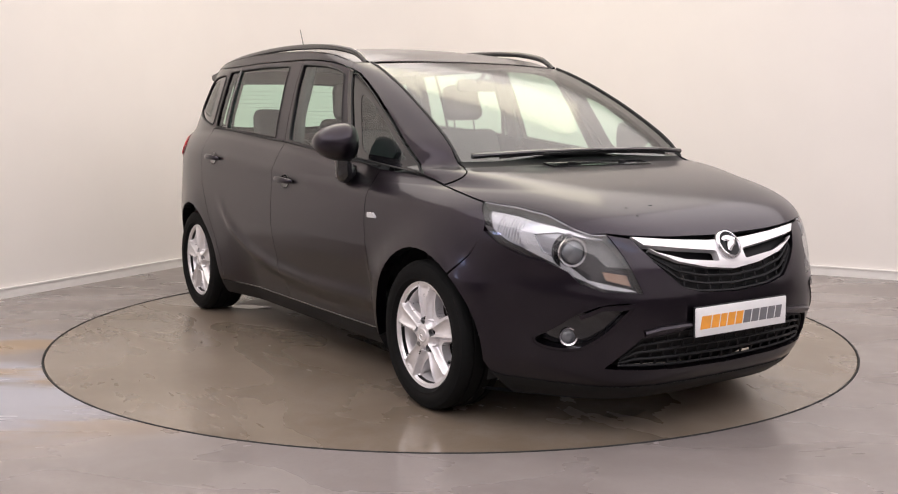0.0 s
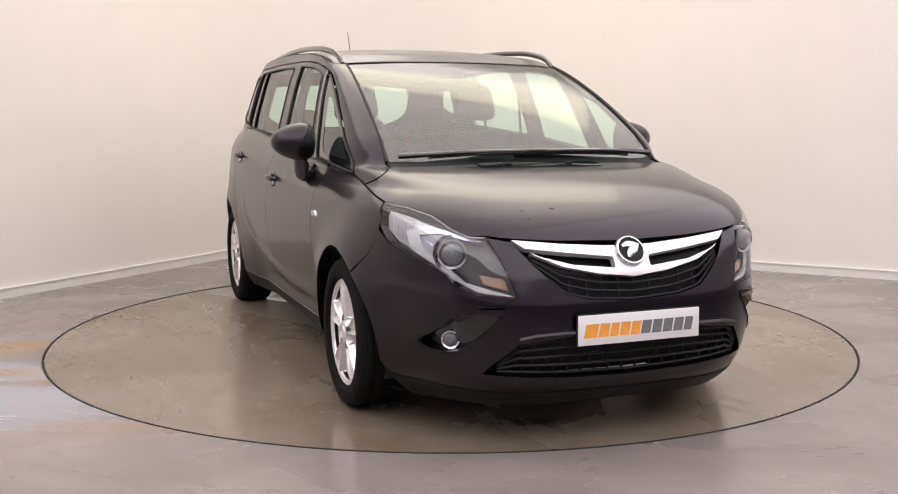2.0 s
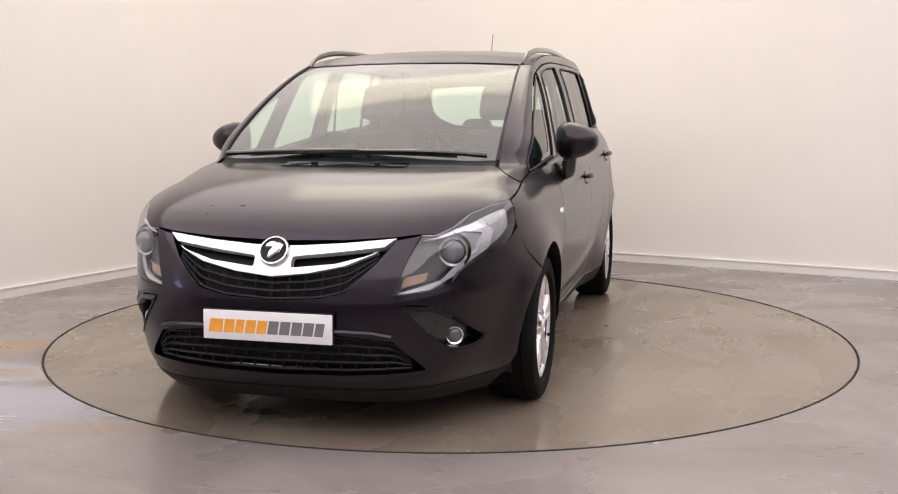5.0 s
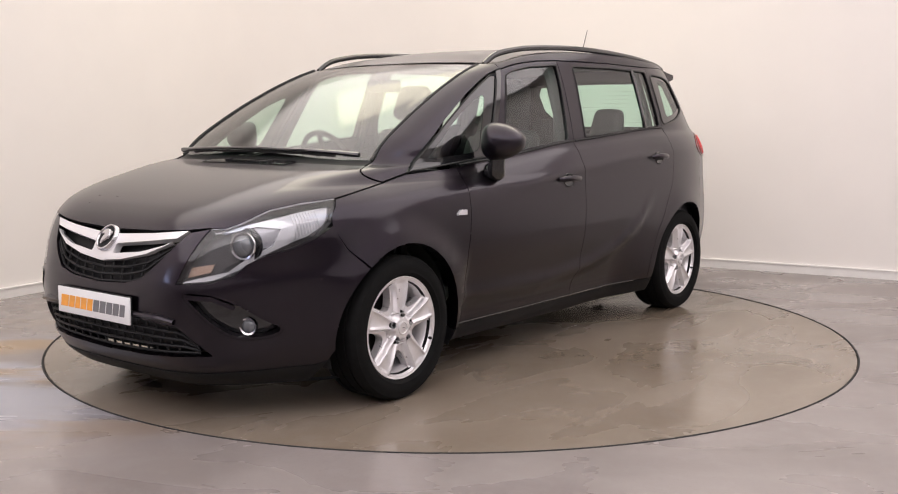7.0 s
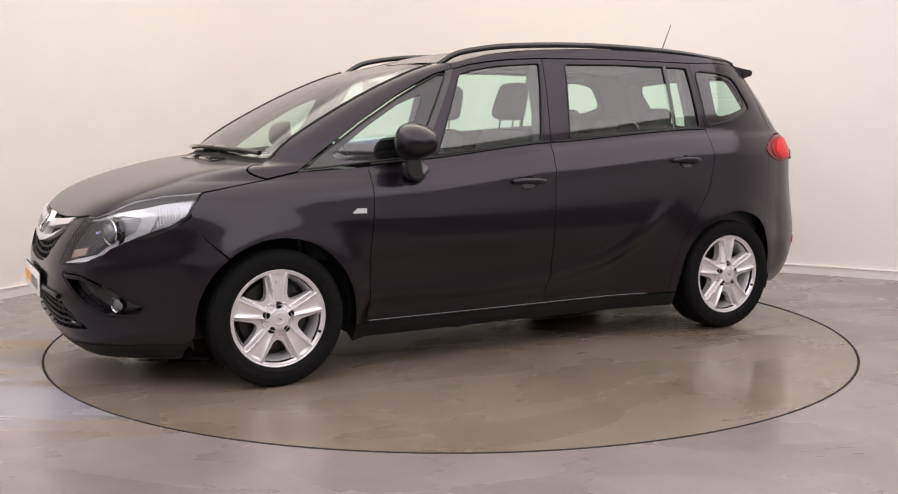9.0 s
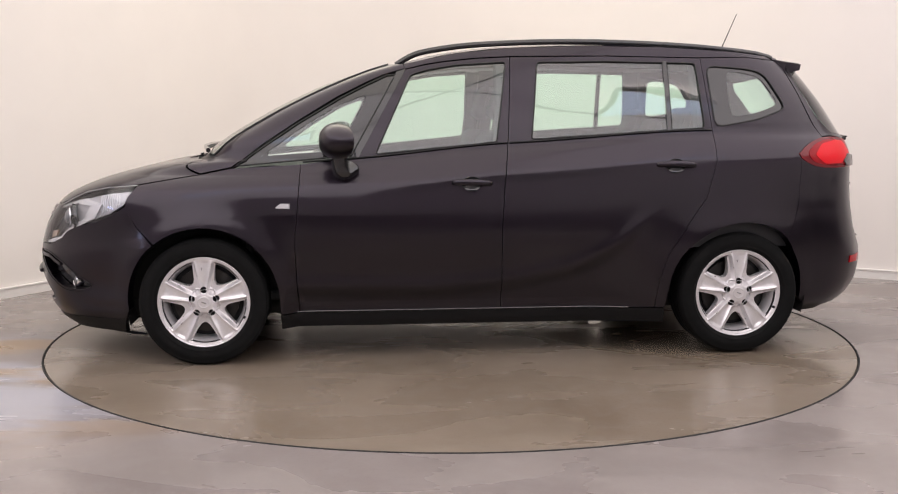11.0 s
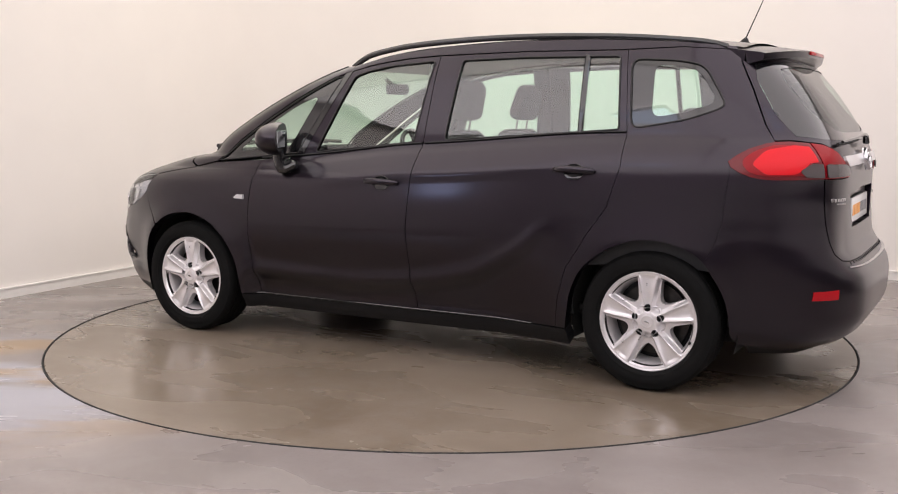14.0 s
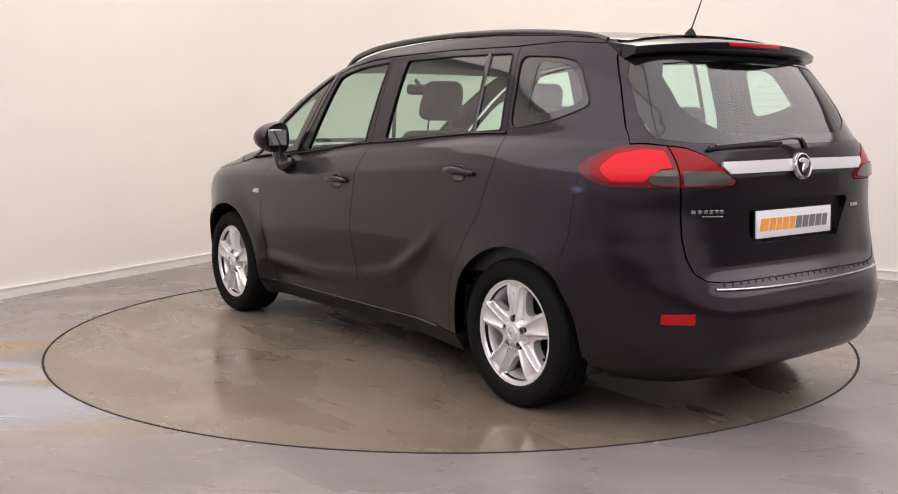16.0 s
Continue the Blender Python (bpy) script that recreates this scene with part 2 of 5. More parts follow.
def disc_bm(profile, steps=32):
    """Turned shape round the local z axis from (radius, z) pairs."""
    bm = bmesh.new()
    rings = []
    for r, z in profile:
        rings.append([bm.verts.new((r * math.cos(2 * math.pi * i / steps), r * math.sin(2 * math.pi * i / steps), z)) for i in range(steps)])
    for a, b in zip(rings[:-1], rings[1:]):
        for i in range(steps):
            bm.faces.new((a[i], a[(i + 1) % steps], b[(i + 1) % steps], b[i]))
    if profile[0][0] > 1e-4:
        bm.faces.new(rings[0][::-1])
    if profile[-1][0] > 1e-4:
        bm.faces.new(rings[-1])
    bmesh.ops.remove_doubles(bm, verts=bm.verts[:], dist=1e-5)
    bmesh.ops.recalc_face_normals(bm, faces=bm.faces[:])
    return bm


def tube_bm(points, radius, sides=8, closed=False, flat=1.0, up=(0, 0, 1)):
    """Round bar along points; radius may be a list; flat squeezes it along up."""
    bm = bmesh.new()
    pts = [Vector(p) for p in points]
    n = len(pts)
    rings = []
    for i, p in enumerate(pts):
        a, b = (pts[i - 1], pts[(i + 1) % n]) if closed else (pts[max(i - 1, 0)], pts[min(i + 1, n - 1)])
        d = (b - a).normalized()
        s = d.cross(Vector(up))
        s = s.normalized() if s.length > 1e-4 else d.orthogonal().normalized()
        u = s.cross(d)
        r = radius[i] if isinstance(radius, (list, tuple)) else radius
        rings.append([bm.verts.new(p + s * r * math.cos(2 * math.pi * k / sides) + u * r * flat * math.sin(2 * math.pi * k / sides)) for k in range(sides)])
    for i in range(n if closed else n - 1):
        a, b = rings[i], rings[(i + 1) % n]
        for k in range(sides):
            bm.faces.new((a[k], a[(k + 1) % sides], b[(k + 1) % sides], b[k]))
    if not closed:
        bm.faces.new(rings[0][::-1]), bm.faces.new(rings[-1])
    bmesh.ops.recalc_face_normals(bm, faces=bm.faces[:])
    return bm


def merged(*bms):
    out = bmesh.new()
    for b in bms:
        me = bpy.data.meshes.new("tmp")
        b.to_mesh(me)
        b.free()
        out.from_mesh(me)
        bpy.data.meshes.remove(me)
    return out


def spline(points, steps=6, closed=False):
    """Smooth line through points."""
    p = [Vector(q) for q in points]
    out, n = [], len(p)
    for i in range(n if closed else n - 1):
        a, b, c, d = (p[(i - 1) % n], p[i], p[(i + 1) % n], p[(i + 2) % n]) if closed else (p[max(i - 1, 0)], p[i], p[i + 1], p[min(i + 2, n - 1)])
        for k in range(steps):
            t = k / steps
            out.append(0.5 * (2 * b + (c - a) * t + (2 * a - 5 * b + 4 * c - d) * t * t + (3 * b - a - 3 * c + d) * t ** 3))
    if not closed:
        out.append(p[-1])
    return out


# --- body surface: plan outline at each height, rounded like a superellipse ---
XC = -0.5
def curve(pairs):
    p = np.array(sorted(pairs), float); x, y = p[:, 0], p[:, 1]
    h, d = np.diff(x), np.diff(y) / np.diff(x)
    m = np.r_[d[0], np.where(d[:-1] * d[1:] > 0, 2 * d[:-1] * d[1:] / (d[:-1] + d[1:] + 1e-12), 0), d[-1]]
    t = np.linspace(x[0], x[-1], 1500)
    i = np.clip(np.searchsorted(x, t) - 1, 0, len(h) - 1); u = (t - x[i]) / h[i]
    v = (y[i] * (1 + 2 * u) * (1 - u) ** 2 + m[i] * h[i] * u * (1 - u) ** 2 + y[i + 1] * u * u * (3 - 2 * u) + m[i + 1] * h[i] * u * u * (u - 1))
    return lambda q: np.interp(q, t, v)
nose = curve([(.15,2.16),(.2,2.22),(.28,2.27),(.35,2.29),(.45,2.31),(.55,2.305),(.65,2.28),(.72,2.245),(.775,2.205),(.82,2.16),(.86,2.10),(.90,2.01),(.94,1.89),(.98,1.73),(1.01,1.57),(1.03,1.42),(1.1,1.31),(1.17,1.205),(1.328,.92),(1.468,.60),(1.53,.40),(1.56,.29),(1.59,.13),(1.62,-.06),(1.66,-.4)])
tail = curve([(.15,-2.0),(.2,-2.1),(.27,-2.2),(.37,-2.25),(.46,-2.255),(.53,-2.242),(.6,-2.195),(.66,-2.158),(.86,-2.148),(1.0,-2.148),(1.1,-2.125),(1.2,-2.075),(1.34,-1.985),(1.49,-1.86),(1.56,-1.785),(1.6,-1.68),(1.64,-1.4)])
tail_corner = curve([(.15,-2.0),(.2,-2.1),(.27,-2.18),(.37,-2.222),(.46,-2.232),(.55,-2.216),(.66,-2.186),(.78,-2.160),(.9,-2.148),(1.0,-2.148),(1.1,-2.125),(1.2,-2.075),(1.34,-1.985),(1.49,-1.86),(1.56,-1.785),(1.6,-1.68),(1.64,-1.4)])
wide = curve([(.15,.82),(.2,.850),(.245,.872),(.3,.885),(.45,.902),(.6,.918),(.68,.9205),(.75,.918),(.85,.909),(.95,.893),(1.0,.874),(1.05,.845),(1.095,.812),(1.15,.80),(1.2,.788),(1.3,.76),(1.4,.73),(1.5,.692),(1.55,.669),(1.6,.636),(1.7,.56)])
belt = curve([(-2.4,1.165),(-1.23,1.165),(-.28,1.108),(-.09,1.098),(.52,1.035),(1.235,.985),(1.4,.975),(2.4,.975)])
nf = curve([(.1,4.3),(.6,4.3),(.95,6.5),(1.05,9),(1.15,12),(1.7,12)])
nr = curve([(.1,4.4),(.6,5.0),(1.1,5.3),(1.25,5),(1.7,5)])
crown = curve([(.1,0),(.9,.0),(1.0,.015),(1.1,.07),(1.4,.07),(1.53,.02),(1.7,0)])
def width_at(x, z):
    return wide(z - (belt(x) - 1.1) * np.clip((z - .75) / .2, 0, 1)) * (1 - .03 * np.clip((-x - 1.2) / .6, 0, 1) ** 2)
def bulge(x, z):
    d1, d2 = np.hypot(x - 1.38, z - .32), np.hypot(x + 1.38, z - .32)
    out = .026 * np.exp(-((d1 - .36) / .09) ** 2) + .010 * np.exp(-((d2 - .36) / .09) ** 2) + .016 * np.exp(-((x + 1.38) / .36) ** 2) * np.clip((.95 - z) / .4, 0, 1)
    out = out + .050 * np.exp(-((x - 1.60) / .26) ** 2) * np.clip((.95 - z) / .35, 0, 1)
    zc = np.interp(x, [-.95,-.83,-.77,-.62,-.49,-.2,.24,.93], [.74,.66,.60,.51,.45,.387,.35,.365])
    inside = np.clip((.98 - x) / .08, 0, 1) * np.clip((x + .98) / .45, 0, 1)
    inside = inside * inside * (3 - 2 * inside)
    s = np.clip((zc - z) / .09 + .35, 0, 1)
    s = s * s * (3 - 2 * s) * np.clip((z - .20) / .10, 0, 1)
    rise = np.exp(-((z - zc - .03) / .045) ** 2)
    shelf = .006 * np.exp(-((z - (belt(x) - .145)) / .035) ** 2) * np.clip((.85 - np.abs(x + .25)) / .3, 0, 1)
    tuck = .052 * np.clip((.66 - z) / .38, 0, 1) ** 1.25
    return out + inside * (.015 * rise - .016 * s - tuck) + shelf
def surf(psi, z):
    """Point of the body at the plan angle psi (0 front, pi rear) and height z; psi below 0 is the right side."""
    psi, z = np.broadcast_arrays(np.asarray(psi, float), np.asarray(z, float))
    c, s = np.cos(psi), np.abs(np.sin(psi)); front = c >= 0
    n = np.where(front, nf(z), nr(z))
    r = (np.abs(c) ** n + s ** n) ** (-1 / n)
    k = np.clip((s * r - .50) / .28, 0, 1); k = k * k * (3 - 2 * k)
    a = np.where(front, nose(z) - XC, XC - tail(z) * (1 - k) - tail_corner(z) * k)
    x = XC + a * c * r
    y = width_at(x, z) * s * r + bulge(x, z) * np.clip((s * r - .70) / .15, 0, 1)
    x = x + np.where(front, crown(z) * (1 - np.clip(s * r / .8, 0, 1) ** 2), 0)
    return np.stack([x, np.where(np.sin(psi) < 0, -y, y), z], -1)
def psi_x(x, z):
    a = nose(z) - XC if x >= XC else XC - tail(z); n = nf(z) if x >= XC else nr(z)
    t = min(abs(x - XC) / a, .9995)
    return math.atan2((1 - t ** n) ** (1 / n), math.copysign(t, x - XC))
def psi_y(y, z, front=True):
    x = float(nose(z) if front else tail(z)); n = nf(z) if front else nr(z); a = nose(z) - XC if front else XC - tail(z)
    for _ in range(8):
        s = min(abs(y) / width_at(x, z), .9995); t = (1 - s ** n) ** (1 / n); x = XC + (a * t if front else -a * t)
    return math.copysign(1, y) * math.atan2(s, t if front else -t)


def normal_at(psi, z):
    e = 2e-3
    d1 = surf(psi + e, z) - surf(psi - e, z)
    d2 = surf(psi, z + e) - surf(psi, z - e)
    n = np.cross(d1, d2)
    return n / (np.linalg.norm(n, axis=-1, keepdims=True) + 1e-12)


def spot(spec):
    """(kind, value, height) to plan angle and height: x is a place along the side, y across the front, r across the rear."""
    kind, v, z = spec
    if kind == "x":
        return psi_x(v, z), z
    if kind == "y":
        return psi_y(v, z), z
    p = psi_y(v, z, False)
    return (p if p >= 0 else p + 2 * math.pi), z


def path(specs, step=0.03, closed=True):
    out, n = [], len(specs)
    for i in range(n if closed else n - 1):
        a, b = specs[i], specs[(i + 1) % n]
        if a[0] == b[0]:
            k = max(1, int(math.hypot(a[1] - b[1], a[2] - b[2]) / step))
            out += [spot((a[0], a[1] + (b[1] - a[1]) * j / k, a[2] + (b[2] - a[2]) * j / k)) for j in range(k)]
        else:
            (p, q), (r, s) = spot(a), spot(b)
            out += [(p + (r - p) * j / 6, q + (s - q) * j / 6) for j in range(6)]
    if not closed:
        out.append(spot(specs[-1]))
    return out


def rounded(specs, radius=0.03):
    """The closed outline with its corners rounded."""
    out, n = [], len(specs)
    for i, (kind, u, v) in enumerate(specs):
        a, b = specs[i - 1], specs[(i + 1) % n]
        if a[0] != kind or b[0] != kind:
            out.append(specs[i])
            continue
        la, lb = math.hypot(a[1] - u, a[2] - v), math.hypot(b[1] - u, b[2] - v)
        ka, kb = min(radius / la, 0.45), min(radius / lb, 0.45)
        p, q = (u + (a[1] - u) * ka, v + (a[2] - v) * ka), (u + (b[1] - u) * kb, v + (b[2] - v) * kb)
        for t in (0, 0.25, 0.5, 0.75, 1):
            out.append((kind, (1 - t) ** 2 * p[0] + 2 * t * (1 - t) * u + t * t * q[0], (1 - t) ** 2 * p[1] + 2 * t * (1 - t) * v + t * t * q[1]))
    return out


def both(half):
    """Outline from its half on the left side, centre line to centre line."""
    pts = path(half, closed=False)
    rear = half[0][0] == "r"
    return pts + [((2 * math.pi - p) if rear else -p, z) for p, z in reversed(pts)][(1 if abs(half[-1][1]) < 1e-6 else 0):(-1 if abs(half[0][1]) < 1e-6 else None)]


def cut(poly, axis, value, keep_above):
    out = []
    for a, b in zip(poly, poly[1:] + poly[:1]):
        da, db = a[axis] - value, b[axis] - value
        if not keep_above:
            da, db = -da, -db
        if da >= 0:
            out.append(a)
        if (da > 0 > db) or (da < 0 < db):
            t = da / (da - db)
            out.append((a[0] + (b[0] - a[0]) * t, a[1] + (b[1] - a[1]) * t))
    return out


def area(poly):
    return 0.5 * sum(a[0] * b[1] - b[0] * a[1] for a, b in zip(poly, poly[1:] + poly[:1]))


def convex_pieces(poly):
    if area(poly) < 0:
        poly = poly[::-1]
    n = len(poly)
    if all((poly[i][0] - poly[i - 1][0]) * (poly[(i + 1) % n][1] - poly[i][1]) - (poly[i][1] - poly[i - 1][1]) * (poly[(i + 1) % n][0] - poly[i][0]) > -1e-9 for i in range(n)):
        return [poly]
    out = []
    for t in tessellate_polygon([[Vector((u, v, 0)) for u, v in poly]]):
        tri = [poly[i] for i in t]
        if abs(area(tri)) > 1e-9:
            out.append(tri if area(tri) > 0 else tri[::-1])
    return out


def halve(poly, a, b, inside):
    """The part of a convex outline on the left of the line a-b, or on its right."""
    nx, ny = a[1] - b[1], b[0] - a[0]
    size = math.hypot(nx, ny)
    if size < 1e-12:
        return poly if inside else []
    sign = (1 if inside else -1) / size
    out = []
    dist = [((p[0] - a[0]) * nx + (p[1] - a[1]) * ny) * sign for p in poly]
    for i, p in enumerate(poly):
        j = (i + 1) % len(poly)
        da, db = dist[i], dist[j]
        if da >= -1e-9:
            out.append(p)
        if (da > 1e-9 and db < -1e-9) or (da < -1e-9 and db > 1e-9):
            t = da / (da - db)
            out.append((p[0] + (poly[j][0] - p[0]) * t, p[1] + (poly[j][1] - p[1]) * t))
    return out


def minus(poly, hole):
    """A convex outline less a convex hole, as convex pieces."""
    lo0, hi0, lo1, hi1 = min(p[0] for p in hole), max(p[0] for p in hole), min(p[1] for p in hole), max(p[1] for p in hole)
    if max(p[0] for p in poly) <= lo0 or min(p[0] for p in poly) >= hi0 or max(p[1] for p in poly) <= lo1 or min(p[1] for p in poly) >= hi1:
        return [poly]
    out, rest = [], poly
    for a, b in zip(hole, hole[1:] + hole[:1]):
        piece = halve(rest, a, b, False)
        if len(piece) >= 3 and abs(area(piece)) > 1e-8:
            out.append(piece)
        rest = halve(rest, a, b, True)
        if len(rest) < 3 or abs(area(rest)) < 1e-9:
            return out if len(rest) >= 3 else (out or [poly])
    return out


def cells(poly, du, dv):
    """Split an outline into the cells of a grid, in convex pieces."""
    out = []
    for tri in convex_pieces(poly):
        us = [p[0] for p in tri]
        for i in range(math.floor(min(us) / du), math.ceil(max(us) / du)):
            col = cut(cut(tri, 0, i * du, True), 0, (i + 1) * du, False)
            if len(col) < 3:
                continue
            lo, hi = min(p[1] for p in col), max(p[1] for p in col)
            for j in range(math.floor(lo / dv), math.ceil(hi / dv)):
                c = cut(cut(col, 1, j * dv, True), 1, (j + 1) * dv, False)
                if len(c) >= 3 and abs(area(c)) > 1e-8:
                    out.append(c)
    return out


def shell_bm(poly, place, holes=(), du=0.022, dv=0.02, inset=0.0, depth=0.02):
    """Sheet inside an outline, less its holes. place(points) gives positions and normals. Its edges are set in and turned inwards by depth."""
    faces = cells(poly, du, dv)
    for h in holes:
        for piece in convex_pieces(h):
            faces = [q for f in faces for q in minus(f, piece)]
    flat = np.array([p for f in faces for p in f])
    pos, nor = place(flat)
    bm = bmesh.new()
    layer = bm.verts.layers.float_vector.new("sheet_normal")
    seen, uv, k = {}, {}, 0
    for f in faces:
        loop = []
        for _ in f:
            key = tuple(np.round(flat[k], 5))
            if key not in seen:
                seen[key] = bm.verts.new(pos[k])
                seen[key][layer] = nor[k]
                uv[seen[key]] = flat[k]
            if seen[key] not in loop:
                loop.append(seen[key])
            k += 1
        if len(loop) >= 3:
            try:
                bm.faces.new(loop)
            except ValueError:
                pass
    for v in [v for v in bm.verts if not v.link_faces]:
        bm.verts.remove(v)
    bm.normal_update()
    for f in bm.faces:
        if f.normal.dot(f.verts[0][layer]) < 0:
            f.normal_flip()
    bm.normal_update()
    # true edges: those that lie on the outline or on a hole
    lines = [(a, b) for line in (poly, *holes) for a, b in zip(line, line[1:] + line[:1])]
    la, lb = np.array([l[0] for l in lines]), np.array([l[1] for l in lines])
    ld = lb - la
    ll = (ld ** 2).sum(1) + 1e-14
    rim = []
    for e in bm.edges:
        if len(e.link_faces) == 1:
            m = (uv[e.verts[0]] + uv[e.verts[1]]) / 2
            t = np.clip(((m - la) * ld).sum(1) / ll, 0, 1)
            if (((la + ld * t[:, None] - m) ** 2).sum(1)).min() < 1e-9:
                rim.append(e)
    if inset:
        shift = {}
        for e in rim:
            f = e.link_faces[0]
            inw = f.normal.cross(e.verts[1].co - e.verts[0].co)
            if inw.length > 1e-9:
                inw.normalize()
                if inw.dot(f.calc_center_median() - e.verts[0].co) < 0:
                    inw.negate()
                for v in e.verts:
                    shift[v] = shift.get(v, Vector()) + inw
        for v, s in shift.items():
            if s.length > 1e-6:
                v.co += s.normalized() * inset
    if depth:
        top, low = {}, {}
        for e in rim:
            f = e.link_faces[0]
            loop = [l for l in f.loops if l.edge == e][0]
            a, b = loop.vert, loop.link_loop_next.vert
            for v in (a, b):
                if v not in low:
                    top[v], low[v] = bm.verts.new(v.co), bm.verts.new(v.co - v[layer] * depth)
            try:
                bm.faces.new((top[b], top[a], low[a], low[b]))
            except ValueError:
                pass
    return bm


def on_body(lift=0.0, side=1):
    def place(uv):
        p, n = surf(uv[:, 0], uv[:, 1]), normal_at(uv[:, 0], uv[:, 1])
        p = p + n * lift
        if side < 0:
            p, n = p * (1, -1, 1), n * (1, -1, 1)
        return p, n
    return place


def panel(name, outline, mat, parent, holes=(), side=1, lift=0.0, inset=0.002, depth=0.022, label="", du=0.022, dv=0.02):
    outline = path(outline) if isinstance(outline[0][0], str) else outline
    holes = [path(h) if isinstance(h[0][0], str) else h for h in holes]
    bm = shell_bm(outline, on_body(lift, side), holes, du, dv, inset, depth)
    return part(name, bm, mat, parent, label)


def body_line(specs, lift=0.0, side=1, closed=False, step=0.03):
    uv = np.array(path(specs, step, closed) if isinstance(specs[0][0], str) else specs)
    return [Vector(p) for p in on_body(lift, side)(uv)[0]]


def frame_at(spec, lift=0.0, side=1):
    """Matrix on the body: x level along it, y up, z outwards."""
    uv = np.array([spot(spec)])
    p, n = on_body(lift, side)(uv)
    p, n = Vector(p[0]), Vector(n[0])
    x = Vector((0, 0, 1)).cross(n).normalized()
    return Matrix.Translation(p) @ Matrix((x, n.cross(x), n)).transposed().to_4x4()


def arch(cx, a0, a1, r=0.376, n=14):
    return [("x", cx + r * math.cos(radians(a0 + (a1 - a0) * i / n)), 0.32 + r * math.sin(radians(a0 + (a1 - a0) * i / n))) for i in range(n + 1)]


# ---------- the room ----------


def fillet_line(radius, off=0.0, n=18, start=13.0):
    """The two seen walls with the round corner between them, off metres into the room."""
    out = [room(start, off), room(radius, off)]
    c = room(radius, radius)
    for i in range(1, n):
        a = math.pi / 2 * i / n
        out.append(c - ROOM_V * math.cos(a) * (radius - off) + ROOM_U * math.sin(a) * (radius - off))
    return out + [room(off, radius), room(off, 10.5)]


def wall_bm(inner, outer, z0, z1):
    bm = bmesh.new()
    rows = [[bm.verts.new((p.x, p.y, z)) for p in line] for line, z in ((inner, z0), (inner, z1), (outer, z1), (outer, z0))]
    for a, b in zip(rows, rows[1:] + rows[:1]):
        for i in range(len(inner) - 1):
            bm.faces.new((a[i], a[i + 1], b[i + 1], b[i]))
    bm.faces.new([r[0] for r in rows][::-1]), bm.faces.new([r[-1] for r in rows])
    bmesh.ops.recalc_face_normals(bm, faces=bm.faces[:])
    return bm


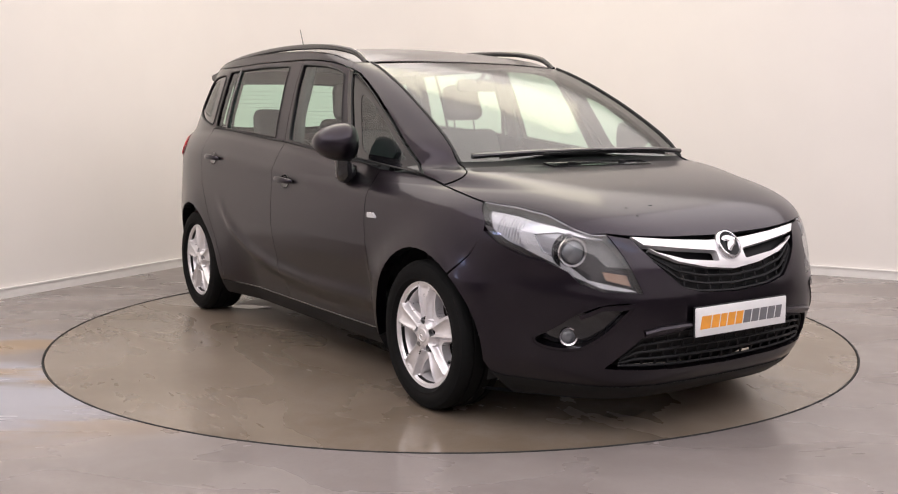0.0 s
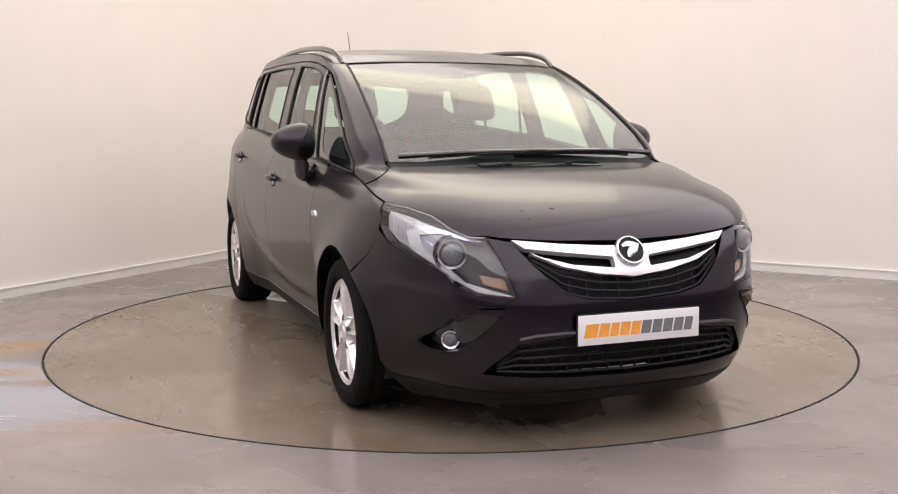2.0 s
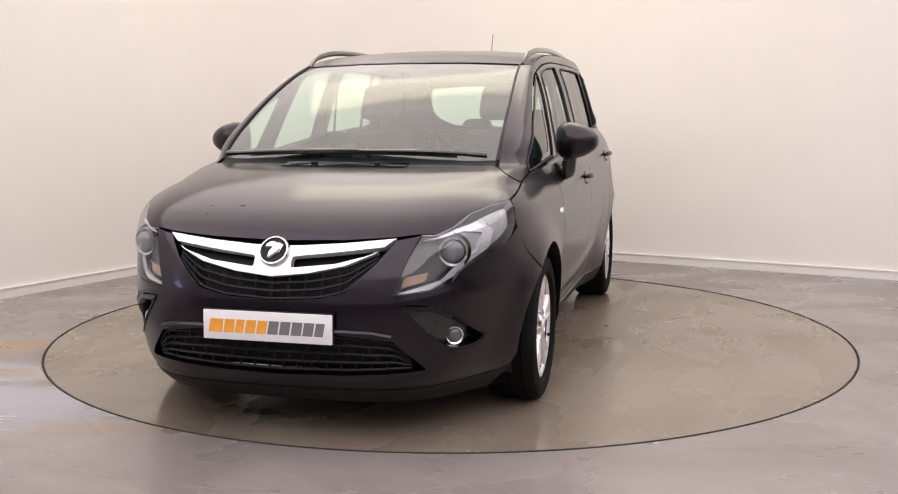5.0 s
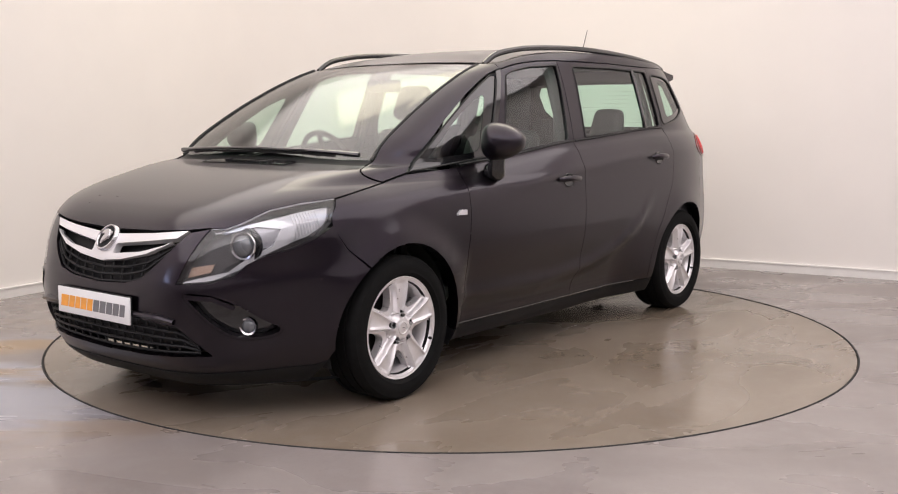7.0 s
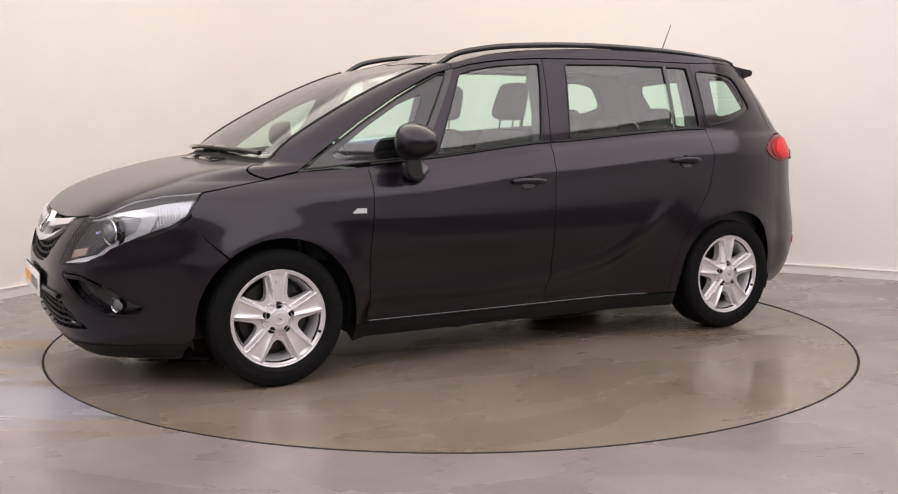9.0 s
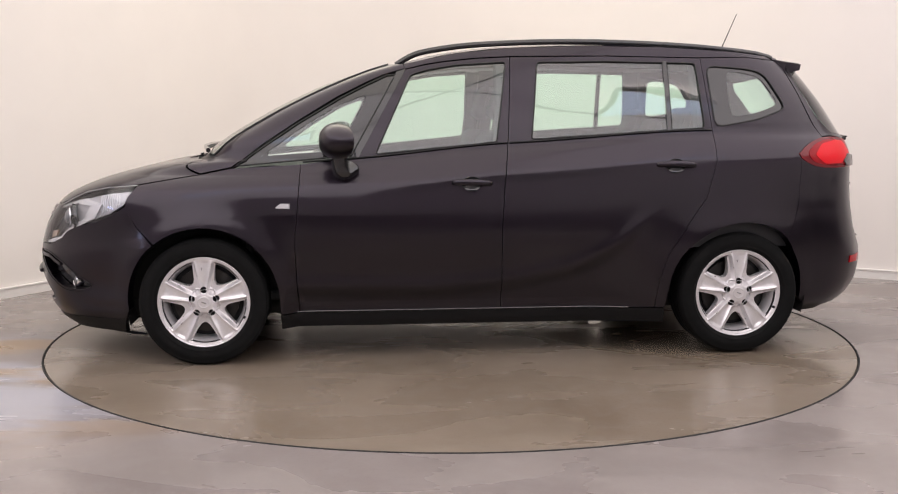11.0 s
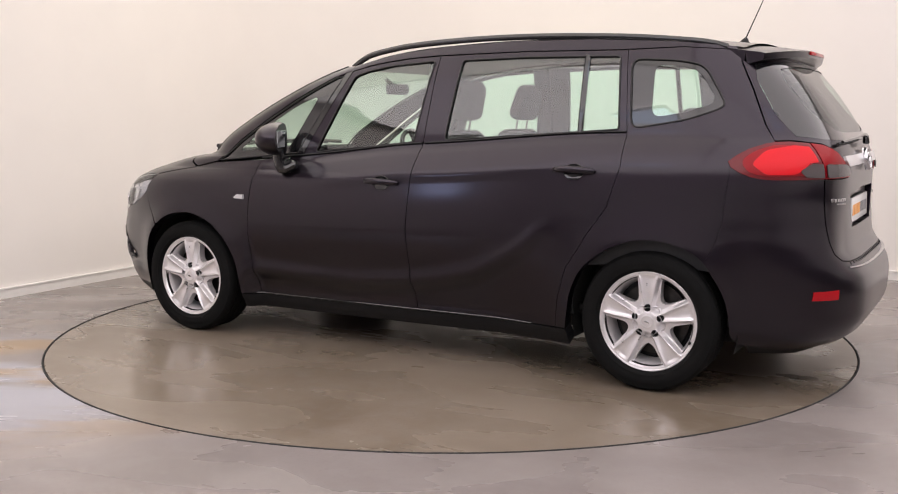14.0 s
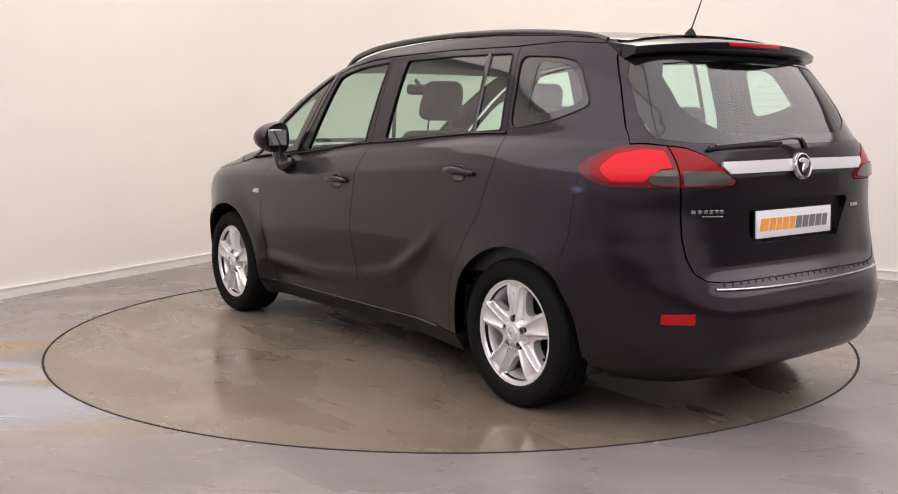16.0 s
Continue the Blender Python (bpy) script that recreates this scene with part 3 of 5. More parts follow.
def build_room():
    back = part("wall_back", wall_bm(fillet_line(1.4), fillet_line(1.6, -0.2), -0.05, CEILING), WALL)
    tagged(back, "smooth cream painted studio wall with a rounded corner", "wall", kind="structure")
    skirt = part("baseboard", wall_bm(fillet_line(1.4, 0.018), fillet_line(1.4, 0.001), 0.0, 0.064), SKIRT)
    tagged(skirt, "low white skirting board along the cream wall", "baseboard", kind="structure")
    bead = part("top_bead", wall_bm(fillet_line(1.4, 0.024), fillet_line(1.4, 0.001), 0.064, 0.074), SKIRT, skirt)
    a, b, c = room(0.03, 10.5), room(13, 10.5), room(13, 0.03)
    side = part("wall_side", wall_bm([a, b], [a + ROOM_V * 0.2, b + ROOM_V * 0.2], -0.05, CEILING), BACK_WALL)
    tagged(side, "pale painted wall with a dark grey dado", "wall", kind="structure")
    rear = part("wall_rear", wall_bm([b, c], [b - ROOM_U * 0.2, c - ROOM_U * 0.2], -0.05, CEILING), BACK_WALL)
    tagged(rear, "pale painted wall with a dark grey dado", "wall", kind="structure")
    # added low dark bands, out of view, only to shape the car's reflections
    part("dado", wall_bm([a - ROOM_V * 0.012, b - ROOM_V * 0.012], [a - ROOM_V * 0.001, b - ROOM_V * 0.001], 0.0, 0.9), LOW_BAND, side, "dark grey dado")
    part("dado", wall_bm([b + ROOM_U * 0.012, c + ROOM_U * 0.012], [b + ROOM_U * 0.001, c + ROOM_U * 0.001], 0.0, 0.9), LOW_BAND, rear, "dark grey dado")
    bm = bmesh.new()
    quad = [room(-0.3, -0.3), room(-0.3, 10.8), room(13.3, 10.8), room(13.3, -0.3)]
    lo = [bm.verts.new((p.x, p.y, CEILING)) for p in quad]
    hi = [bm.verts.new((p.x, p.y, CEILING + 0.15)) for p in quad]
    bm.faces.new(lo), bm.faces.new(hi[::-1])
    for i in range(4):
        bm.faces.new((lo[i], lo[(i + 1) % 4], hi[(i + 1) % 4], hi[i]))
    bmesh.ops.recalc_face_normals(bm, faces=bm.faces[:])
    tagged(part("ceiling", bm, CEIL, smooth=False), "plain white studio ceiling", "ceiling", kind="structure")
    # floor with the round opening for the turntable
    bm = bmesh.new()
    n = 128
    rings = []
    for r, z in ((RADIUS + 0.006, -0.06), (RADIUS + 0.006, 0.0), (3.2, 0.0), (15.0, 0.0)):
        rings.append([bm.verts.new((r * math.cos(2 * math.pi * i / n), r * math.sin(2 * math.pi * i / n), z)) for i in range(n)])
    for p, q in zip(rings[:-1], rings[1:]):
        for i in range(n):
            bm.faces.new((p[i], q[i], q[(i + 1) % n], p[(i + 1) % n]))
    bmesh.ops.recalc_face_normals(bm, faces=bm.faces[:])
    tagged(part("floor", bm, FLOOR, smooth=False), "glossy grey-brown coated floor with ochre and grey water stains", "floor", kind="structure")
    pit = part("turntable_pit", disc_bm([(RADIUS + 0.05, -0.09), (RADIUS + 0.05, -0.07)], 96), PIT)
    tagged(pit, "dark pit under the turntable gap", "pit", kind="structure")
    for m, long, short, watts, tone in PANELS:
        hung = m is COOL_STANDIN
        ob = new("wall_light" if hung else "ceiling_light")
        ob.matrix_basis = m @ Matrix.Translation((0, 0, -0.03))
        # stand-in for daylight from the side, not a fitting of the room
        if hung:
            tagged(ob, "small cool white light panel on the cream wall, switched on", "wall light")
        else:
            tagged(ob, "long white ceiling light panel, switched on", "ceiling light", "ceiling lights")
        part("housing", box_bm(long + 0.06, short + 0.06, 0.06, 0.006), HOUSING, ob)
        part("diffuser", box_bm(long, short, 0.008), TUBE, ob, m=Matrix.Translation((0, 0, -0.036)))
        if not hung and m.translation.z < CEILING - 0.05:
            for k in (-0.4, 0.4):
                part("hanger", tube_bm([(long * k, 0, 0.02), (long * k, 0, CEILING - m.translation.z + 0.03)], .006, 6), HOUSING, ob)


def build_turntable():
    r = RADIUS - 0.005
    ob = part("turntable", disc_bm([(r, -0.06), (r, -0.003), (r - 0.003, 0.0), (1.6, 0.0), (0.8, 0.0), (0.0, 0.0)], 128), DECK)
    # black ring drawn in the gap for its shade
    ring = [((RADIUS + 0.001) * math.cos(2 * math.pi * i / 160), (RADIUS + 0.001) * math.sin(2 * math.pi * i / 160), -0.0015) for i in range(161)]
    part("rim_seal", tube_bm(ring, .0058, 8), PIT, ob, "black rubber seal round the rim")
    # thin water left on the deck
    rng = random.Random(7)
    for x, y, a, b, tilt in ((-.86, -.12, .13, .07, 20), (-2.0, .17, .09, .035, 5), (-1.30, -.72, .16, .06, 35), (1.85, -.35, .10, .04, 80), (-1.10, .36, .14, .03, 25)):
        bm = bmesh.new()
        n = 36
        ring = []
        for i in range(n):
            t = 2 * math.pi * i / n
            r = 1 + .35 * noise.noise((math.cos(t) * 1.6 + x * 5, math.sin(t) * 1.6 + y * 5, 0)) + .18 * noise.noise((math.cos(t) * 5 + x, math.sin(t) * 5, 3))
            p = Vector((a * r * math.cos(t), b * r * math.sin(t), 0))
            p.rotate(Euler((0, 0, radians(tilt))))
            ring.append(bm.verts.new((x + p.x, y + p.y, .0025)))
        bm.faces.new(ring)
        part("puddle", bm, WATER, ob, "thin puddle of water")
    return tagged(ob, "round brown coated turntable deck with damp streaks", "turntable")


# ---------- the car ----------
DOOR_FRONT = [("x", .889, 1.003), ("x", .905, .816), ("x", .925, .608), ("x", .918, .40), ("x", .91, .25), ("x", -.127, .25), ("x", -.125, .371), ("x", -.119, .678), ("x", -.135, .91), ("x", -.163, 1.12), ("x", -.19, 1.548),
              ("x", 0, 1.538), ("x", .15, 1.522), ("x", .25, 1.506), ("x", .354, 1.482), ("x", .60, 1.045)]
WINDOW_FRONT = [("x", .515, 1.052), ("x", .33, 1.455), ("x", .25, 1.480), ("x", .1, 1.505), ("x", -.165, 1.523), ("x", -.105, 1.113)]
DOOR_REAR = [("x", -.127, .25), ("x", -.125, .371), ("x", -.119, .678), ("x", -.135, .91), ("x", -.163, 1.12), ("x", -.19, 1.548), ("x", -.7, 1.553), ("x", -1.199, 1.545),
             ("x", -1.241, 1.159), ("x", -1.24, 1.014), ("x", -1.185, .831), ("x", -1.078, .69), ("x", -1.0, .545), ("x", -.955, .40), ("x", -.935, .25)]
WINDOW_REAR = [("x", -.285, 1.125), ("x", -.328, 1.522), ("x", -.7, 1.527), ("x", -1.168, 1.518), ("x", -1.20, 1.182), ("x", -.9, 1.163)]
WINDOW_QUARTER = [("x", -1.255, 1.185), ("x", -1.225, 1.505), ("x", -1.45, 1.492), ("x", -1.555, 1.468), ("x", -1.66, 1.30), ("x", -1.645, 1.275), ("x", -1.50, 1.225)]
QUARTERLIGHT = [("x", 1.215, .995), ("x", .635, 1.047), ("x", .405, 1.455), ("x", .45, 1.452), ("x", .566, 1.398), ("x", .689, 1.335), ("x", .90, 1.21), ("x", 1.071, 1.096)]
LAMP_TOP = [("y", .55, .800), ("y", .60, .800), ("y", .65, .825), ("x", 1.96, .872), ("x", 1.85, .893), ("x", 1.70, .905)]
LAMP_LOW = [("x", 1.76, .82), ("x", 1.83, .755), ("x", 1.92, .716), ("x", 2.02, .695), ("y", .683, .664), ("y", .656, .620), ("y", .60, .594), ("y", .47, .586), ("y", .508, .70)]
TAIL_TOP = [("x", -1.705, 1.046), ("x", -1.74, 1.076), ("x", -1.785, 1.102), ("x", -1.84, 1.121), ("x", -1.88, 1.129)]
TAIL_LOW = [("x", -2.03, .970), ("x", -1.95, .968), ("x", -1.86, .970), ("x", -1.80, .980), ("x", -1.755, .998), ("x", -1.718, 1.022)]


def paired(build, *args):
    for side in (1, -1):
        build(side, *args)


def seal(name, outline, parent, side, r=0.0042, mat=None):
    part(name, tube_bm(body_line(outline, 0.001, side, True), r, 6, True), mat or RUBBER, parent)


def build_side(side, car):
    front = panel("front_door", DOOR_FRONT, PAINT, car, [rounded(WINDOW_FRONT, 0.02)], side, du=0.014, dv=0.011)
    rear = panel("rear_door", DOOR_REAR, PAINT, car, [rounded(WINDOW_REAR, 0.02)], side, du=0.014, dv=0.011)
    # wing with the arch
    wing = [("x", .889, 1.003), ("x", .905, .816), ("x", .925, .608), ("x", .918, .40), ("x", .91, .25), ("x", 1.0, .25)] + arch(1.38, 176, 52) + [
        ("x", 1.70, .70), ("x", 1.755, .79), ("x", 1.75, .84), ("x", 1.695, .903), ("x", 1.55, .928), ("x", 1.396, .952), ("x", 1.235, .984)]
    wing = panel("front_wing", wing, PAINT, car, (), side, depth=0.05)
    quarter = [("x", -1.199, 1.545), ("x", -1.241, 1.159), ("x", -1.24, 1.014), ("x", -1.185, .831), ("x", -1.078, .69), ("x", -1.0, .545), ("x", -.955, .40), ("x", -.935, .25), ("x", -.985, .25)] + arch(-1.38, 4, 130) + [
        ("x", -1.69, .78), ("x", -1.712, .95), ("x", -1.718, 1.022)] + TAIL_TOP + [("x", -1.83, 1.20), ("x", -1.76, 1.36), ("x", -1.70, 1.477), ("x", -1.68, 1.535), ("x", -1.45, 1.552)]
    quarter = panel("rear_quarter", quarter, PAINT, car, [rounded(WINDOW_QUARTER, 0.05)], side, inset=0.0008, depth=0.05)
    pillar = [("x", 1.39, .958), ("y", .68, 1.024), ("y", .675, 1.05), ("y", .662, 1.17), ("y", .645, 1.30), ("y", .622, 1.42), ("y", .600, 1.51),
              ("x", .36, 1.513), ("x", .354, 1.487), ("x", .405, 1.474), ("x", .47, 1.455), ("x", .566, 1.412), ("x", .70, 1.345), ("x", .90, 1.224), ("x", 1.075, 1.108), ("x", 1.235, .99)]
    pillar = panel("windscreen_pillar", pillar, PAINT, car, (), side)
    rail = [("x", .36, 1.513), ("x", .1, 1.567), ("x", -.2, 1.597), ("x", -.6, 1.610), ("x", -1.0, 1.604), ("x", -1.4, 1.582), ("x", -1.66, 1.555), ("x", -1.68, 1.538), ("x", -1.45, 1.555), ("x", -1.199, 1.549), ("x", -.7, 1.557), ("x", -.19, 1.552), ("x", 0, 1.542), ("x", .15, 1.526), ("x", .25, 1.510), ("x", .354, 1.486)]
    panel("cant_rail", rail, PAINT, car, (), side)
    panel("sill", [("x", 1.0, .246), ("x", -.985, .246), ("x", -.99, .165), ("x", 1.0, .165)], GRILLE_BLACK, car, (), side, depth=0.06, label="black plastic sill")
    part("sill_bead", tube_bm(body_line([("x", .93, .252), ("x", -.80, .252)], 0.004, side), 0.004, 6), GLOSS_BLACK, car)
    # glass
    g = panel("window_pane", rounded(WINDOW_FRONT, 0.02), CAR_GLASS, front, (), side, -0.006, 0.0, 0.0)
    g.visible_shadow = False
    seal("window_seal", rounded(WINDOW_FRONT, 0.02), front, side)
    g = panel("window_pane", rounded(WINDOW_REAR, 0.02), CAR_GLASS, rear, (), side, -0.006, 0.0, 0.0)
    g.visible_shadow = False
    seal("window_seal", rounded(WINDOW_REAR, 0.02), rear, side)
    part("window_divider", tube_bm(body_line([("x", -1.012, 1.16), ("x", -1.005, 1.527)], 0.0, side), 0.014, 6, flat=0.5), GLOSS_BLACK, rear)
    g = panel("window_pane", rounded(WINDOW_QUARTER, 0.05), CAR_GLASS, quarter, (), side, -0.006, 0.0, 0.0)
    g.visible_shadow = False
    panel("window_border", rounded(WINDOW_QUARTER, 0.05), GLOSS_BLACK, quarter, [rounded([("x", -1.345, 1.235), ("x", -1.335, 1.48), ("x", -1.46, 1.465), ("x", -1.535, 1.445), ("x", -1.63, 1.305), ("x", -1.50, 1.262)], 0.05)], side, -0.004, 0.0, 0.0)
    seal("window_seal", rounded(WINDOW_QUARTER, 0.05), quarter, side)
    g = panel("quarterlight", QUARTERLIGHT, CAR_GLASS, car, (), side, -0.006, 0.0, 0.0)
    g.visible_shadow = False
    panel("quarterlight_border", QUARTERLIGHT, GLOSS_BLACK, g, [rounded([("x", 1.085, 1.045), ("x", .70, 1.072), ("x", .545, 1.36), ("x", .70, 1.30), ("x", .89, 1.185)], 0.05)], side, -0.004, 0.0, 0.0)
    seal("quarterlight_seal", QUARTERLIGHT, g, side, 0.0045)
    post = [("x", .635, 1.04), ("x", .60, 1.038), ("x", .352, 1.484), ("x", .40, 1.47)]
    panel("window_post", post, GLOSS_BLACK, front, (), side, 0.003, 0.0, 0.01)
    for p, a, b in ((front, .88, -.158), (rear, -.17, -1.236)):
        xs = np.linspace(a, b, 16)
        part("belt_moulding", tube_bm(body_line([("x", float(x), float(belt(x)) + 0.006) for x in xs], 0.003, side), 0.009, 6, flat=0.6), BLACK, p)
    # inner trims
    for p, a, b in ((front, .90, -.115), (rear, -.13, -1.0)):
        t = [("x", a, .30), ("x", a, float(belt(a)) - .02), ("x", (a + b) / 2, float(belt((a + b) / 2)) - .015), ("x", b, float(belt(b)) - .015), ("x", b, .30)]
        panel("door_trim", t, TRIM, p, (), side, -0.075, 0.0, 0.0)
    panel("quarter_trim", [("x", -1.0, .55), ("x", -1.25, 1.14), ("x", -1.9, 1.14), ("x", -1.9, .55)], TRIM, quarter, (), side, -0.08, 0.0, 0.0)
    panel("pillar_trim", [("x", -1.62, 1.14), ("x", -1.72, 1.30), ("x", -1.62, 1.52), ("x", -1.75, 1.50), ("x", -1.9, 1.2), ("x", -1.9, 1.14)], TRIM, quarter, (), side, -0.05, 0.0, 0.0)
    # handles in their cups
    for p, x, z in ((front, .035, .905), (rear, -1.02, .989)):
        m = frame_at(("x", x, z), 0.0, side)
        cup = part("handle_cup", disc_bm([(0.052, 0.002), (0.050, 0.004), (0.030, 0.001), (0.0, 0.0005)], 24), GLOSS_BLACK, p, "black recessed cup behind the handle", m @ Matrix.Diagonal((1, 0.72, 1, 1)))
        s = -side
        pts = [(-0.098, 0.006, 0.006), (-0.08, 0.007, 0.022), (-0.03, 0.008, 0.034), (0.03, 0.006, 0.034), (0.08, 0.003, 0.024), (0.10, 0.001, 0.006)]
        grip = tube_bm(spline(pts, 4), [0.010 + 0.006 * math.sin(math.pi * i / 20) for i in range(21)], 10, up=(0, 0, 1), flat=0.7)
        part("door_handle", grip, PAINT, p, "body-coloured pull handle", m)
        part("key_lip", box_bm(0.05, 0.006, 0.01, 0.002, m=Matrix.Translation((0.0, -0.034, 0.006))), BLACK, p, "", m)
    # side repeater
    m = frame_at(("x", .979, .80), 0.004, side)
    bm = bmesh.new()
    outline = [(-.036, -.012), (.034, -.014), (.036, .013), (-.012, .014), (-.036, -.004)]
    if side < 0:
        outline = [(-x, y) for x, y in outline][::-1]
    lo, hi = [bm.verts.new((x, y, -.004)) for x, y in outline], [bm.verts.new((x * .9, y * .85, .006)) for x, y in outline]
    bm.faces.new(hi)
    for i in range(5):
        bm.faces.new((lo[i], lo[(i + 1) % 5], hi[(i + 1) % 5], hi[i]))
    part("side_repeater", bm, LAMP_SILVER, wing, "clear side indicator lamp", m, smooth=False)
    # mirror
    arm = tube_bm(spline([(0.64, .845 * side, .985), (0.685, .885 * side, .968), (0.70, .910 * side, 1.075)], 6), [.056 - .0014 * i for i in range(13)], 12, flat=0.75)
    arm = part("mirror_arm", arm, GLOSS_BLACK, front, "black mirror foot")
    part("mirror_foot", box_bm(.13, .06, .056, .024, 3, Matrix.Translation((.665, .862 * side, .980))), GLOSS_BLACK, front)
    bm = bmesh.new()
    bmesh.ops.create_uvsphere(bm, u_segments=28, v_segments=16, radius=1)
    for v in bm.verts:
        x, y, z = v.co
        k = 1 - .34 * (y if side > 0 else -y)
        x2 = x * .11 if x > 0 else max(x * .11, -.035)
        pw = lambda q: math.copysign(abs(q) ** .85, q)
        v.co = (x2 * (1.0 if x < 0 else .95), pw(y) * .110, pw(z) * .086 * k)
    shellm = part("mirror_shell", bm, PAINT, front, "body-coloured door mirror shell", Matrix.Translation((.69, .935 * side, 1.122)) @ pose(0, 0, 0, 0, 0, 20 * side))
    part("mirror_glass", box_bm(.004, .150, .090, .0018, 1, Matrix.Translation((-.0365, 0, 0))), MIRROR, shellm, "mirror glass")
    # roof rail
    top = [(.40, 1.520), (.30, 1.575), (.15, 1.606), (-.02, 1.625), (-.32, 1.640), (-.62, 1.643), (-.91, 1.636), (-1.2, 1.621), (-1.45, 1.598), (-1.56, 1.582), (-1.63, 1.562)]
    pts = [(x, (.618 - .03 * max(0, x + .1) - .04 * max(0, -x - 1.1)) * side, z + .004) for x, z in top]
    part("roof_rail", tube_bm(spline([(x, y, z - .016) for x, y, z in pts], 5), .0115, 10, flat=1.35), GLOSS_BLACK, car, "black roof rail")
    # head lamp
    outline = path(LAMP_TOP + LAMP_LOW)
    lamp = panel("headlamp", outline, LAMP_GREY, car, (), side, -0.055, -0.006, -0.05, "clear headlamp with a projector lens and chrome trim")
    cover = panel("lamp_cover", outline, CLEAR, lamp, (), side, 0.0, 0.002, 0.0)
    cover.visible_shadow = False
    panel("lamp_reflector", [("x", 2.06, .805), ("x", 1.97, .85), ("x", 1.85, .880), ("x", 1.735, .893), ("x", 1.78, .81), ("x", 1.85, .765), ("x", 1.94, .73), ("x", 2.03, .72)], REFLECTOR, lamp, (), side, -0.030, 0.0, 0.01, "grey ribbed reflector")
    for x in np.linspace(1.80, 1.90, 9):
        part("lamp_rib", tube_bm(body_line([("x", float(x), .80 - (x - 1.80) * .45), ("x", float(x), .878 - (x - 1.80) * .12)], -0.028, side), .0028, 6), LAMP_SILVER, lamp)
    part("lamp_bezel", tube_bm(body_line(LAMP_TOP, -0.004, side), .0022, 6), REFLECTOR, lamp, "thin silver bezel")
    panel("lamp_trim", [("y", .56, .79), ("y", .62, .795), ("x", 2.03, .815), ("x", 1.955, .80), ("x", 1.99, .73), ("y", .70, .70), ("y", .64, .635), ("y", .50, .60), ("y", .485, .592), ("y", .60, .604), ("y", .675, .645), ("y", .71, .685), ("x", 1.93, .735), ("x", 1.89, .81), ("x", 1.97, .845)], LAMP_SILVER, lamp, (), side, -0.018, 0.0, 0.012, "silver lamp trim")
    m = frame_at(("y", .672, .738), -0.028, side)
    m = Matrix.Translation(m.translation) @ Matrix(((0, 0, 1), (1, 0, 0), (0, 1, 0))).to_4x4() @ pose(0, 0, 0, 0, 18 * side, 0)
    part("lens_bezel", disc_bm([(.072, -.030), (.070, -.012), (.05, -.014), (.04, -.02)], 28), GLOSS_BLACK, lamp, "", m)
    part("lens_ring", disc_bm([(.040, -.03), (.058, 0.0), (.056, .006), (.048, .004), (.044, -.01)], 28), CHROME, lamp, "chrome ring", m)
    part("projector_lens", disc_bm([(.044, -.012), (.043, .004), (.036, .016), (.022, .024), (.008, .027), (0, .0275)], 28), LENS, lamp, "round projector lens", m)
    panel("indicator", [("y", .50, .615), ("y", .585, .635), ("y", .595, .668), ("y", .51, .655)], AMBER, lamp, (), side, -0.030, 0.0, 0.01, "amber indicator")
    # fog lamp in its scoop
    scoop = panel("fog_scoop", SCOOP, GLOSS_BLACK, car, (), side, -0.045, -0.012, -0.05, "black fog lamp recess")
    m = frame_at(("y", .682, .402), -0.036, side)
    m = Matrix.Translation(m.translation) @ Matrix(((0, 0, 1), (1, 0, 0), (0, 1, 0))).to_4x4() @ pose(0, 0, 0, 0, 30 * side, 0)
    part("fog_lamp", disc_bm([(.030, -.04), (.037, 0), (.035, .006), (.029, .003), (.027, -.006)], 24), SATIN, scoop, "round silver-rimmed fog lamp", m)
    part("fog_lens", disc_bm([(.029, -.004), (.024, .004), (.015, .008), (0, .010)], 24), LENS, scoop, "", m)
    panel("scoop_fin", [("y", .50, .548), ("y", .60, .540), ("y", .66, .50), ("y", .655, .485), ("y", .60, .522), ("y", .52, .527)], PAINT, scoop, (), side, 0.004, 0.0, 0.02)
    # tail lamp
    tl = TAIL_TOP + [("x", -1.93, 1.131), ("r", .652, 1.124), ("r", .652, .970)] + TAIL_LOW[1:]
    tail_lamp = panel("tail_lamp", tl, RED_DARK, car, (), side, 0.004, 0.0006, 0.012, "wide red tail lamp")
    mid = rounded([("x", -1.755, 1.046), ("x", -1.80, 1.088), ("x", -1.88, 1.116), ("x", -1.975, 1.112), ("x", -2.03, 1.04), ("x", -2.055, .988), ("x", -1.86, .984), ("x", -1.79, 1.0)], 0.03)
    panel("red_lens", mid, RED_MID, tail_lamp, (), side, 0.007, 0.0, 0.003, "red lens")
    inner = rounded([("x", -1.80, 1.035), ("x", -1.85, 1.092), ("x", -1.95, 1.112), ("r", .668, 1.106), ("r", .668, 1.042), ("x", -2.02, 1.038), ("x", -1.98, .992), ("x", -1.86, .990)], 0.02)
    panel("red_lens", inner, RED_BRIGHT, tail_lamp, (), side, 0.010, 0.0, 0.003, "bright red lens")
    panel("smoked_lens", rounded([("r", .658, 1.032), ("x", -2.025, 1.034), ("x", -1.985, 1.006), ("x", -2.01, .980), ("r", .658, .976)], 0.012), SMOKE, tail_lamp, (), side, 0.0145, 0.0, 0.004, "smoked lower lens")
